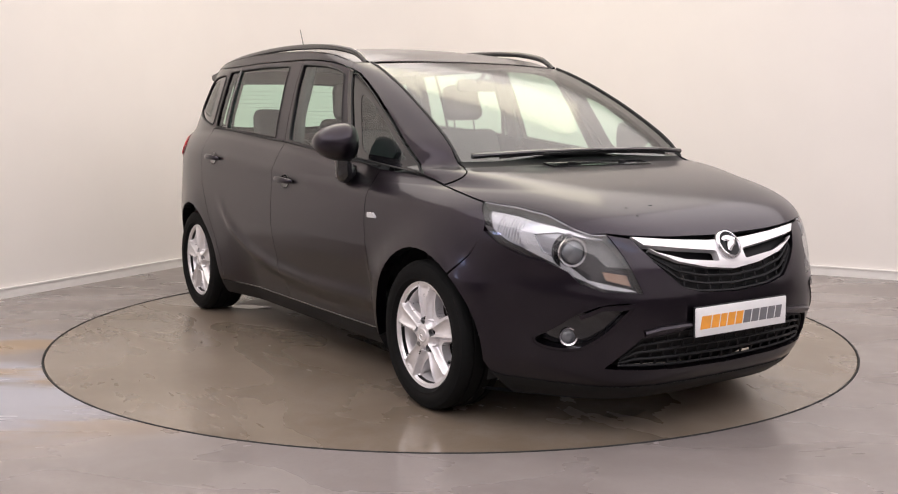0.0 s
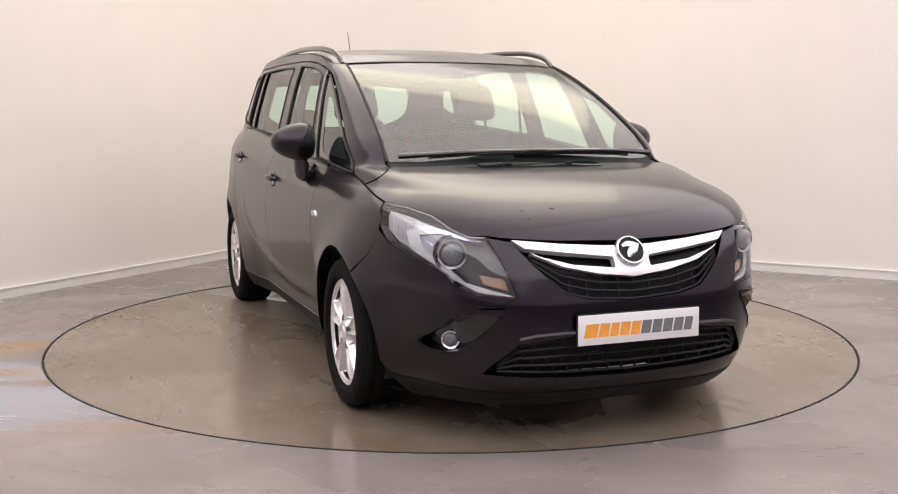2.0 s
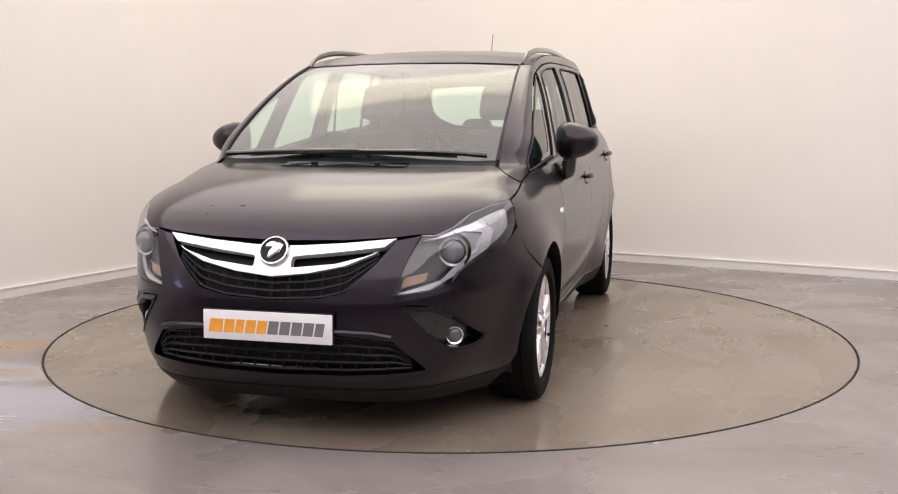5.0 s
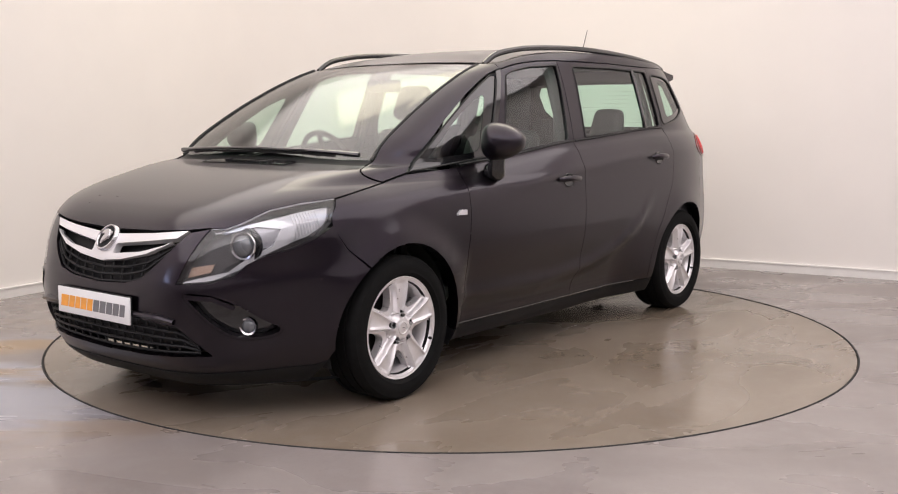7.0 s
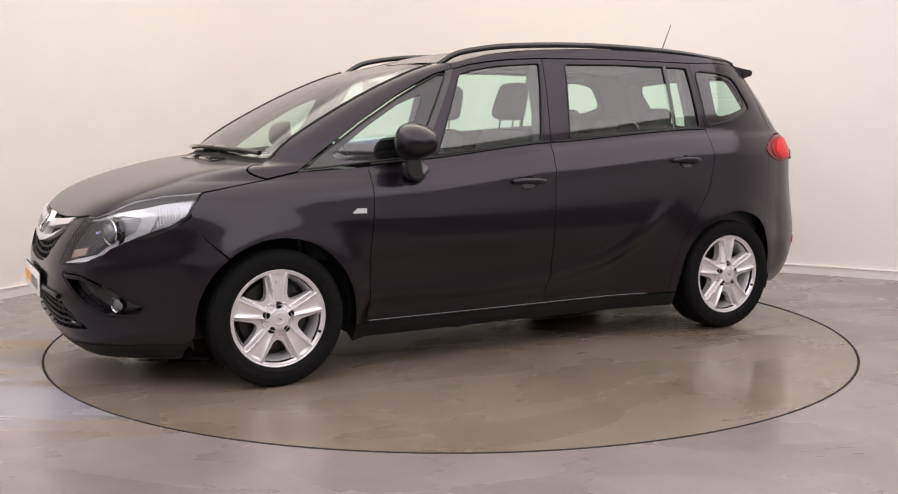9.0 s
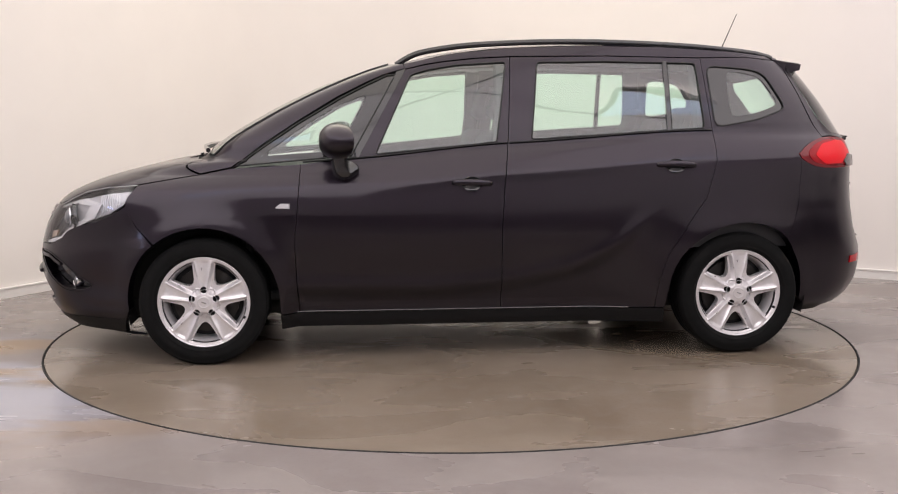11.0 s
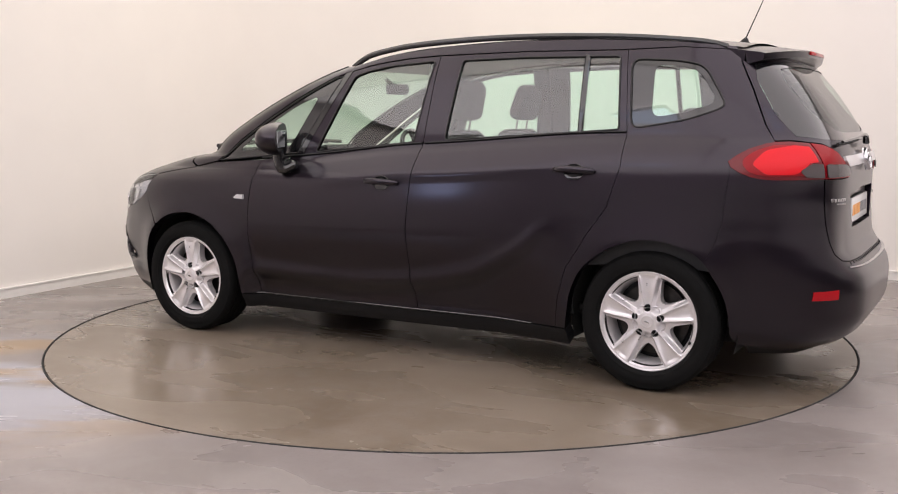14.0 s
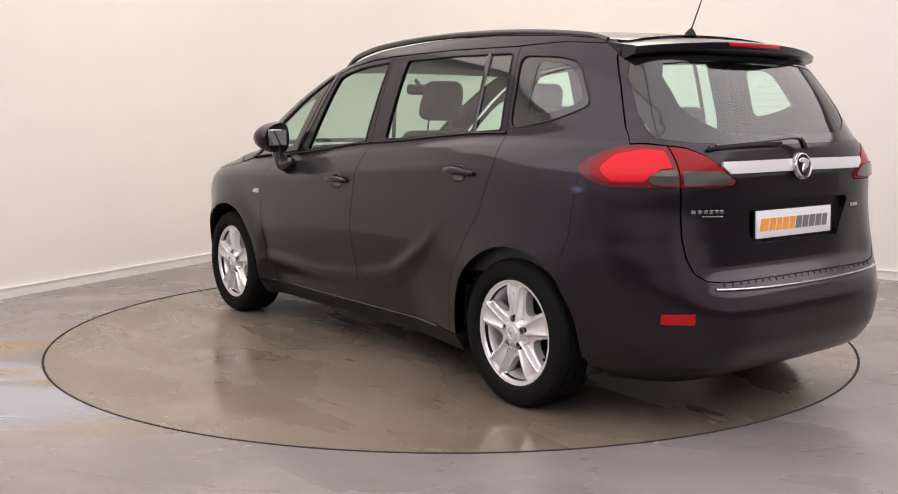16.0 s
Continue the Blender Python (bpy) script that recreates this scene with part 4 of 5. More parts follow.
    gate = [("r", .648, 1.123), ("r", .60, 1.116), ("r", .53, 1.084), ("r", .49, 1.052), ("r", .44, 1.01), ("r", .405, .995), ("r", .42, .972), ("r", .50, .970), ("r", .648, .970)]
    gl = panel("gate_lamp", gate, RED_MID, tail_lamp, (), side, 0.004, 0.0006, 0.012, "red and smoked lamp on the tailgate")
    panel("reverse_lens", rounded([("r", .642, 1.032), ("r", .49, 1.028), ("r", .44, 1.006), ("r", .425, .988), ("r", .45, .979), ("r", .642, .976)], 0.012), REVERSE, gl, (), side, 0.014, 0.0, 0.004, "smoked reversing lens")
    panel("rear_reflector", rounded([("r", .635, .492), ("x", -2.085, .488), ("x", -2.08, .450), ("r", .635, .450)], 0.012), RED, car, (), side, 0.005, 0.0, 0.012, "red bumper reflector")
    # wheel housings
    for cx in (1.38, -1.38):
        bm = bmesh.new()
        n = 20
        rows = []
        for y in (.82, .62, .60):
            r = .395 if y > .61 else .05
            rows.append([bm.verts.new((cx + r * math.cos(math.pi * (-.1 + 1.2 * i / n)), y * side, .32 + r * math.sin(math.pi * (-.1 + 1.2 * i / n)))) for i in range(n + 1)])
        for p, q in zip(rows[:-1], rows[1:]):
            for i in range(n):
                bm.faces.new((p[i], p[i + 1], q[i + 1], q[i]))
        part("wheel_housing", bm, UNDER, car, "black wheel arch liner")


SCOOP = rounded([("y", .50, .552), ("y", .60, .545), ("y", .67, .50), ("y", .715, .43), ("y", .740, .395), ("y", .715, .368), ("y", .65, .370), ("y", .60, .43), ("y", .545, .50)], 0.03)
GRILLE = [("y", 0, .560), ("y", .19, .572), ("y", .29, .597), ("y", .345, .645), ("y", .40, .70), ("y", .462, .783)]
LOW_GRILLE = [("y", 0, .268), ("y", .28, .278), ("y", .57, .295), ("y", .545, .33), ("y", .47, .415), ("y", .27, .437), ("y", 0, .440)]
HOOD_EDGE = [("y", 0, .772), ("y", .27, .780), ("y", .46, .793), ("y", .548, .803)]


def build_front(car):
    hood = both(HOOD_EDGE + LAMP_TOP[1:] + [("x", 1.55, .930), ("x", 1.396, .954), ("y", .68, 1.024), ("y", .5, 1.028), ("y", 0, 1.031)])
    hood = panel("bonnet", hood, PAINT, car, inset=0.0025)
    # three small dark flecks set on the bonnet
    for y, z, r in ((-.226, .888, .006), (-.359, .885, .004), (-.353, .858, .004)):
        part("paint_chip", disc_bm([(r, 0), (r * .6, .0012), (0, .0014)], 8), BLACK, hood, "dark fleck on the paint", frame_at(("y", y, z), 0.0005) @ Matrix.Diagonal((1.9, 1, 1, 1)))
    outer = both(GRILLE + [("y", .548, .800)] + LAMP_LOW[::-1][:1] + LAMP_LOW[::-1][1:-1] + [("x", 1.755, .80), ("x", 1.70, .70)] + arch(1.38, 51, -6, n=10) + [("x", 1.77, .24), ("y", .74, .215), ("y", .5, .205), ("y", 0, .20)])
    lower = both(LOW_GRILLE)
    left = path(SCOOP)
    bumper = panel("front_bumper", outer, PAINT, car, [lower, left, [(-p, z) for p, z in left]], depth=0.04)
    lip = both([("y", 0, .150), ("y", .5, .148), ("y", .72, .145), ("x", 1.80, .145), ("x", 1.77, .24), ("y", .74, .225), ("y", .5, .215), ("y", 0, .21)])
    panel("front_lip", lip, GRILLE_BLACK, bumper, lift=0.004, depth=0.03, label="black plastic bumper lip")
    # upper grille
    back = both([("y", 0, .550), ("y", .19, .562), ("y", .31, .590), ("y", .37, .645), ("y", .43, .70), ("y", .50, .79), ("y", .27, .778), ("y", 0, .772)])
    grille = panel("upper_grille", back, GRILLE_BLACK, car, lift=-0.05, inset=0, depth=0, label="black mesh grille with a chrome wing")
    top = lambda y: float(np.interp(abs(y), [0, .147, .30, .42, .46], [.655, .665, .695, .745, .775]))
    low = lambda y: float(np.interp(abs(y), [0, .19, .29, .345, .40, .46], [.562, .574, .599, .647, .70, .775]))
    for k in (.02, .34, .66, .98):
        pts = [("y", y, low(y) + (top(y) - low(y)) * k) for y in np.linspace(-.40, .40, 33)]
        part("grille_bar", tube_bm(body_line([(psi_y(y, z), z) for _, y, z in pts], -0.016), .006, 6), GRILLE_BLACK, grille)
    for i, y in enumerate(np.linspace(-.402, .402, 13)):
        for k in range(3):
            yy = y
            if abs(yy) < .41:
                z0, z1 = low(yy) + (top(yy) - low(yy)) * (.02 + .32 * k), low(yy) + (top(yy) - low(yy)) * (.34 + .32 * k)
                part("grille_bar", tube_bm(body_line([(psi_y(yy, z0), z0), (psi_y(yy, z1), z1)], -0.018), .005, 6), GRILLE_BLACK, grille)
    chrome = both([("y", 0, .645), ("y", .147, .660), ("y", .29, .690), ("y", .39, .732), ("y", .463, .786), ("y", .274, .767), ("y", .104, .755), ("y", 0, .752)])
    slot = path(rounded([("y", .435, .758), ("y", .25, .735), ("y", .075, .716), ("y", .075, .677), ("y", .25, .695), ("y", .375, .728)], 0.010))
    panel("chrome_wing", chrome, BRIGHT, grille, [slot, [(-p, z) for p, z in slot]], lift=0.008, inset=0, depth=0.03, label="chrome winged grille bar")
    m = frame_at(("y", 0, .731), 0.012)
    badge(m, grille, .062)
    # lower grille
    back = both([("y", 0, .255), ("y", .28, .265), ("y", .60, .285), ("y", .58, .34), ("y", .49, .43), ("y", .27, .45), ("y", 0, .452)])
    grille = panel("lower_grille", back, GRILLE_BLACK, car, lift=-0.06, inset=0, depth=0, label="black lower mesh grille")
    top = lambda y: float(np.interp(abs(y), [0, .27, .47, .57], [.438, .434, .412, .30]))
    low = lambda y: float(np.interp(abs(y), [0, .28, .57], [.27, .28, .297]))
    for k in (.05, .27, .5, .73, .95):
        pts = [(y, low(y) + (top(y) - low(y)) * k) for y in np.linspace(-.53, .53, 41)]
        part("grille_bar", tube_bm(body_line([(psi_y(y, z), z) for y, z in pts], -0.02), .006, 6), GRILLE_BLACK, grille)
    for y in np.linspace(-.5, .5, 18):
        for k in range(4):
            yy = y + (.03 if k % 2 else 0)
            if abs(yy) < .53:
                z0, z1 = [low(yy) + (top(yy) - low(yy)) * q for q in (.05 + .225 * k, .05 + .225 * (k + 1))]
                part("grille_bar", tube_bm(body_line([(psi_y(yy, z0), z0), (psi_y(yy, z1), z1)], -0.022), .005, 6), GRILLE_BLACK, grille)
    for s in (1, -1):
        part("grille_brow", tube_bm(body_line([("y", .20, .452), ("y", .30, .453), ("y", .40, .449), ("y", .465, .436)], 0.001, s), .017, 8, flat=.7), PAINT, bumper)
    plate(frame_at(("y", 0.0, .462), 0.020), car, "front_plate")
    # windscreen, cowl, wipers
    ws = both([("y", 0, 1.052), ("y", .66, 1.050), ("y", .655, 1.17), ("y", .638, 1.30), ("y", .615, 1.42), ("y", .593, 1.508), ("y", .3, 1.522), ("y", 0, 1.526)])
    ws = panel("windscreen", ws, SCREEN, car, lift=-0.004, inset=0.0, depth=0.0, label="green-tinted windscreen")
    ws.visible_shadow = False
    for s in (1, -1):
        part("screen_seal", tube_bm(body_line([("y", .668, 1.045), ("y", .658, 1.17), ("y", .641, 1.30), ("y", .618, 1.42), ("y", .597, 1.51)], 0.001, s), .006, 6), RUBBER, ws)
    cowl = both([("y", 0, 1.026), ("y", .5, 1.024), ("y", .66, 1.020), ("y", .67, 1.056), ("y", 0, 1.060)])
    cowl = panel("scuttle", cowl, BLACK, car, lift=-0.008, inset=0, depth=0.02, label="black scuttle panel below the windscreen")
    panel("scuttle_grille", both([("y", 0, 1.020), ("y", .29, 1.019), ("y", .29, 1.033), ("y", 0, 1.034)]), GLOSS_BLACK, cowl, lift=0.006, inset=0, depth=0.01)
    for s in (1, -1):
        m = frame_at(("y", .15, 1.026), 0.010, s)
        part("washer_jet", box_bm(.03, .018, .012, .004), BLACK, cowl, "", m)
    for y0, y1, y2, z2 in ((-.62, -.30, .05, 1.075), (.62, .35, -.15, 1.072)):
        w = part("wiper", tube_bm(spline([frame_at(("y", y0, 1.050), .026).translation, frame_at(("y", y1, 1.066), .032).translation, frame_at(("y", y2, z2), .030).translation], 8), [.0125 - .0004 * i for i in range(17)], 8), GLOSS_BLACK, car, "black windscreen wiper arm")
        part("wiper_blade", tube_bm(spline([frame_at(("y", y0 * .80, 1.056), .012).translation, frame_at(("y", (y0 + y2) / 2, 1.068), .014).translation, frame_at(("y", y2 * 1.6 - y0 * .1, z2 - .003), .012).translation], 8), .008, 6), RUBBER, w)


def badge(m, parent, r):
    b = part("badge", disc_bm([(r, -.012), (r, .002), (r * .93, .010), (r * .84, .011), (r * .78, .004)], 40), CHROME, parent, "round chrome badge", m)
    part("badge_field", disc_bm([(r * .79, -.01), (r * .79, .006), (0, .0075)], 32), GRILLE_BLACK, b)
    k = r / .062 * 1.15
    wing = tube_bm(spline([(-.030 * k, .014 * k, .009), (-.008 * k, .020 * k, .011), (.012 * k, .008 * k, .011), (-.004 * k, -.010 * k, .011), (-.014 * k, -.028 * k, .009)], 5), [.005 * k + .0105 * k * math.sin(math.pi * i / 20) for i in range(21)], 8, flat=.5)
    beak = tube_bm([(.010 * k, .026 * k, .010), (.026 * k, .016 * k, .011), (.020 * k, -.008 * k, .010)], [.004 * k, .009 * k, .003 * k], 8, flat=.5)
    bm = merged(wing, beak)
    part("badge_motif", bm, CHROME, b)


def plate(m, parent, name):
    p = part(name, box_bm(.52, .112, .008, .003, 2), PLATE, parent, "white dealer plate with orange and grey marks", m)
    part("plate_holder", box_bm(.528, .120, .006, .002, 1, Matrix.Translation((0, 0, -.006))), BLACK, p)
    widths = [.060, .046, .040, .046, .044, .046, .046, .046, .046, .040]
    x = -.236
    for i, w in enumerate(widths):
        bm = box_bm(w - .006, .050, .0012)
        for v in bm.verts:
            v.co.x += v.co.y * .18
        part("plate_mark", bm, ORANGE if i < 5 else GREY_INK, p, "", Matrix.Translation((x + w / 2, -.002, .0046)), smooth=False)
        x += w + .0008


def build_rear(car):
    gate = both([("r", 0, .602), ("r", .3, .603), ("r", .50, .604), ("r", .572, .613), ("r", .617, .645), ("r", .640, .70), ("r", .648, .78), ("r", .646, .966), ("r", .50, .966), ("r", .418, .968), ("r", .40, .996), ("r", .44, 1.014), ("r", .49, 1.056), ("r", .53, 1.088), ("r", .60, 1.122), ("r", .66, 1.132),
                 ("x", -1.94, 1.138), ("x", -1.875, 1.136), ("x", -1.835, 1.20), ("x", -1.765, 1.36), ("x", -1.705, 1.477), ("x", -1.70, 1.50), ("r", .3, 1.51), ("r", 0, 1.512)])
    opening = both([("r", 0, 1.128), ("r", .35, 1.132), ("r", .57, 1.14), ("r", .66, 1.155), ("r", .66, 1.25), ("r", .625, 1.40), ("r", .585, 1.475), ("r", .3, 1.49), ("r", 0, 1.492)])
    recess = both([("r", 0, .735), ("r", .29, .737), ("r", .365, .885), ("r", .36, .90), ("r", 0, .905)])
    gate = panel("tailgate", gate, PAINT, car, [opening, recess], depth=0.034, inset=0.0015)
    rec = panel("plate_recess", both([("r", 0, .725), ("r", .30, .727), ("r", .38, .885), ("r", .37, .91), ("r", 0, .915)]), PAINT, gate, lift=-0.03, inset=0, depth=-0.03)
    g = panel("rear_window", opening, CAR_GLASS, gate, lift=-0.003, inset=0, depth=0, label="green-tinted rear window")
    g.visible_shadow = False
    clear = both([("r", 0, 1.165), ("r", .25, 1.165), ("r", .40, 1.178), ("r", .50, 1.225), ("r", .54, 1.28), ("r", .535, 1.40), ("r", .50, 1.452), ("r", .3, 1.468), ("r", 0, 1.472)])
    panel("window_border", opening, GLOSS_BLACK, g, [clear], lift=0.0, inset=0, depth=0, label="glossy black window border")
    for z in np.arange(1.20, 1.45, .028):
        part("heater_line", tube_bm(body_line([("r", y, float(z)) for y in np.linspace(-.49, .49, 12)], -0.005), .0006, 4), TRIM, g)
    # chrome strip with the badge
    strip = both([("r", 0, 1.020), ("r", .44, 1.018), ("r", .475, 1.045), ("r", .47, 1.063), ("r", .3, 1.064), ("r", 0, 1.066)])
    strip = panel("chrome_strip", strip, BRIGHT, gate, lift=0.012, inset=0, depth=0.016, label="chrome tailgate strip")
    badge(frame_at(("r", 0.0, 1.035), 0.02), gate, .056)
    plate(frame_at(("r", 0.0, .808), -0.012), gate, "rear_plate")
    for y, z, w, h, n in ((.605, .876, .024, .014, 6), (.565, .858, .012, .006, 8)):
        for i in range(n):
            part("name_bar", box_bm(w * .8, h, .003, .001, 1), CHROME, gate, "", frame_at(("r", y - i * w * 1.05, z - i * .0005), 0.004))
    for i in range(3):
        part("name_bar", box_bm(.018, .014, .003, .001, 1), CHROME, gate, "", frame_at(("r", -.40 - i * .022, .858), 0.004))
    w = part("rear_wiper", tube_bm(spline([frame_at(("r", -.03, 1.105), .03).translation, frame_at(("r", .03, 1.135), .045).translation, frame_at(("r", .25, 1.128), .036).translation, frame_at(("r", .50, 1.116), .03).translation], 6), [.016 - .0005 * i for i in range(19)], 8, flat=.7), GLOSS_BLACK, car, "black rear wiper")
    part("wiper_blade", tube_bm([frame_at(("r", .10, 1.126), .014).translation, frame_at(("r", .52, 1.112), .014).translation], .009, 6), RUBBER, w)
    # bumper
    outer = both([("r", 0, .60), ("r", .3, .60), ("r", .50, .6005), ("r", .576, .610), ("r", .622, .643), ("r", .645, .70), ("r", .653, .78), ("r", .652, .967)] + TAIL_LOW[1:] + [("x", -1.713, .95), ("x", -1.691, .78)] + arch(-1.38, 130, 186, n=8) + [("x", -1.775, .24), ("x", -1.95, .215), ("r", .6, .225), ("r", 0, .23)])
    bumper = panel("rear_bumper", outer, PAINT, car, depth=0.05, inset=0.0)
    panel("rear_valance", both([("r", 0, .235), ("r", .6, .230), ("x", -1.95, .22), ("x", -1.80, .235), ("x", -1.80, .185), ("r", .55, .165), ("r", 0, .17)]), BLACK, bumper, lift=-0.01, inset=0, depth=0.04, label="black plastic valance")
    part("chrome_sill_strip", tube_bm(body_line([("r", y, .580 - .014 * (1 - (y / .55) ** 2)) for y in np.linspace(-.55, .55, 25)], 0.004), .008, 8, flat=.7), CHROME, bumper, "chrome loading edge strip")
    for i, y in enumerate(np.linspace(-.50, .50, 24)):
        part("tread_rib", box_bm(.006, .012, .004, .001, 1), BLACK, bumper, "", frame_at(("r", float(y), .594), 0.001))
    # spoiler
    bm = bmesh.new()
    rows = []
    n = 17
    for i in range(n):
        k = -1 + 2 * i / (n - 1)
        y = .605 * k
        drop = .038 * abs(k) ** 2.2
        fx, rx = -1.64 + .01 * k * k, -1.915 + .12 * abs(k) ** 2.6
        prof = [(fx, 1.585 - drop), ((fx + rx) / 2, 1.570 - drop), (rx + .02, 1.552 - drop * .75), (rx, 1.546 - drop * .75), (rx + .006, 1.518 - drop * .75), (rx + .09, 1.487 - drop * .55), (fx - .09, 1.475 - drop * .4)]
        rows.append([bm.verts.new((a, y, b)) for a, b in prof])
    for p, q in zip(rows[:-1], rows[1:]):
        for i in range(7):
            bm.faces.new((p[i], p[(i + 1) % 7], q[(i + 1) % 7], q[i]))
    bm.faces.new(rows[0]), bm.faces.new(rows[-1][::-1])
    bmesh.ops.recalc_face_normals(bm, faces=bm.faces[:])
    sp = part("rear_spoiler", bm, PAINT, car, "body-coloured roof spoiler")
    part("brake_light", box_bm(.012, .34, .018, .004, 2, Matrix.Translation((-1.911, 0, 1.537))), RED, sp, "red high brake light")


ROOF_EDGE = curve([(.42, 1.505), (.36, 1.513), (.1, 1.568), (-.2, 1.598), (-.6, 1.611), (-1.0, 1.605), (-1.4, 1.583), (-1.7, 1.549)])
ROOF_TOP = curve([(.45, 1.523), (.40, 1.531), (.1, 1.598), (-.2, 1.630), (-.6, 1.646), (-1.0, 1.640), (-1.4, 1.618), (-1.7, 1.590)])


def build_roof(car):
    for name, mat, dz, label in (("roof", PAINT, 0.0, ""), ("headliner", LINER, -0.035, "grey fabric headliner")):
        bm = bmesh.new()
        nu, nk = 40, 28
        grid = []
        for i in range(nu + 1):
            row = []
            for j in range(nk + 1):
                k = -1 + 2 * j / nk
                front = .405 - .05 * k * k
                x = front + (-1.70 - front) * i / nu
                z = float(ROOF_EDGE(x))
                e = float(surf(psi_x(x, z), z)[1]) - 0.002
                zz = z + (float(ROOF_TOP(x)) - z) * (1 - abs(k) ** 2.3)
                row.append(bm.verts.new((x, e * k, zz + dz)))
            grid.append(row)
        for p, q in zip(grid[:-1], grid[1:]):
            for j in range(nk):
                bm.faces.new((p[j], p[j + 1], q[j + 1], q[j]))
        bmesh.ops.recalc_face_normals(bm, faces=bm.faces[:])
        roof = part(name, bm, mat, car, label)
        if name == "roof":
            ant = part("aerial_base", disc_bm([(.028, 0), (.024, .018), (.012, .034), (.006, .04), (0, .041)], 20), BLACK, roof, "", Matrix.Translation((-1.56, 0, 1.594)) @ pose(0, 0, 0, 0, -12, 0))
            part("aerial_rod", tube_bm([(-1.565, 0, 1.625), (-1.66, 0, 1.845)], [.0035, .002], 8), BLACK, roof, "thin black roof aerial")


def build_wheel_meshes():
    R = .320
    tyre = disc_bm([(.225, -.105), (.25, -.112), (.29, -.112), (.312, -.100), (R, -.085), (R, -.062), (.312, -.060), (.312, -.054), (R, -.052), (R, -.012), (.312, -.010), (.312, -.004), (R, -.002), (R, .048), (.312, .050), (.312, .056), (R, .058), (R, .083), (.312, .098), (.305, .105), (.300, .105), (.288, .111), (.262, .113), (.258, .111), (.245, .111), (.232, .098), (.225, .085), (.225, -.105)], 72)
    barrel = disc_bm([(.222, -.10), (.222, .085), (.205, .08), (.20, -.02), (.06, -.03), (.06, -.10)], 48)

    def polar(r, a):
        return (r * math.cos(a), r * math.sin(a))
    half = radians(36)
    bmw = []
    for s in range(5):
        mid = radians(90 + 36 + 72 * s)
        pts = [polar(.03, mid - half)]
        notch = [(.063 + .0165 * math.cos(q), .0165 * math.sin(q)) for q in np.linspace(math.pi, 0, 7)]
        a = mid - half
        rot = lambda x, y, a: (x * math.cos(a) - y * math.sin(a), x * math.sin(a) + y * math.cos(a))
        pts += [rot(x, y, a) for x, y in notch]
        pts += [polar(.231, a + 2 * half * i / 16) for i in range(17)]
        a = mid + half
        pts += [rot(x, -y, a) for x, y in reversed(notch)]
        pts += [polar(.03, a), polar(.03, mid)]
        hole = [(.104, 0), (.108, .012), (.118, .024), (.14, .038), (.165, .053), (.182, .063), (.192, .064), (.200, .058), (.206, .03), (.208, 0)]
        hole = hole + [(x, -y) for x, y in hole[-2:0:-1]]
        hole = [rot(x, y, mid) for x, y in hole]

        def place(uv, mid=mid):
            def height(x, y):
                r, th = np.hypot(x, y), np.arctan2(y, x)
                d = (th - (mid - half) + math.pi) % (2 * math.pi) - math.pi
                d2 = (th - (mid + half) + math.pi) % (2 * math.pi) - math.pi
                off = np.minimum(np.abs(d), np.abs(d2)) * r
                wide_at = np.interp(r, [.05, .09, .15, .222], [.014, .019, .031, .044])
                rise = np.clip((.215 - r) / .016, 0, 1) * np.clip((r - .045) / .02, 0, 1)
                q = np.clip((off - wide_at) / .016, 0, 1)
                flank = -.026 * q * q * (3 - 2 * q)
                ridge = .005 * np.exp(-((off - wide_at + .002) / .0045) ** 2)
                dish = -.009 * (1 - np.clip(off / wide_at, 0, 1) ** 2)
                lip = .004 * np.exp(-((r - .226) / .004) ** 2)
                return .012 * (1 - (r / .231) ** 2) - .008 * np.exp(-((r - .09) / .05) ** 2) + (flank + ridge + dish) * rise + lip
            x, y = uv[:, 0], uv[:, 1]
            e = 5e-4
            n = np.stack([-(height(x + e, y) - height(x - e, y)) / (2 * e), -(height(x, y + e) - height(x, y - e)) / (2 * e), np.ones_like(x)], -1)
            return np.stack([x, y, height(x, y)], -1), n / np.linalg.norm(n, axis=-1, keepdims=True)
        bmw.append(shell_bm(pts, place, [hole], .005, .005, 0.0, .040))
    cover = merged(*bmw)
    slope = disc_bm([(.224, .080), (.209, .074), (.198, .056), (.190, .025), (.187, -.02), (.189, -.02), (.224, .068)], 48)
    bmesh.ops.delete(slope, geom=[f for f in slope.faces if len(f.verts) > 4], context="FACES_ONLY")
    cap = disc_bm([(.033, -.012), (.033, .008), (.030, .013), (.025, .014), (.023, .011), (0, .0115)], 28)
    motif = tube_bm([(-.012, .004, .016), (0, .001, .0165), (.012, -.004, .016)], [.002, .004, .002], 6)
    disc = disc_bm([(.165, -.006), (.165, .006), (.075, .006), (.07, .03), (0, .03)], 40)
    bolt = disc_bm([(.0178, -.02), (.0178, .002), (.010, .004), (0, .004)], 14)
    valve = disc_bm([(.007, -.004), (.007, .006), (.004, .010), (0, .010)], 10)
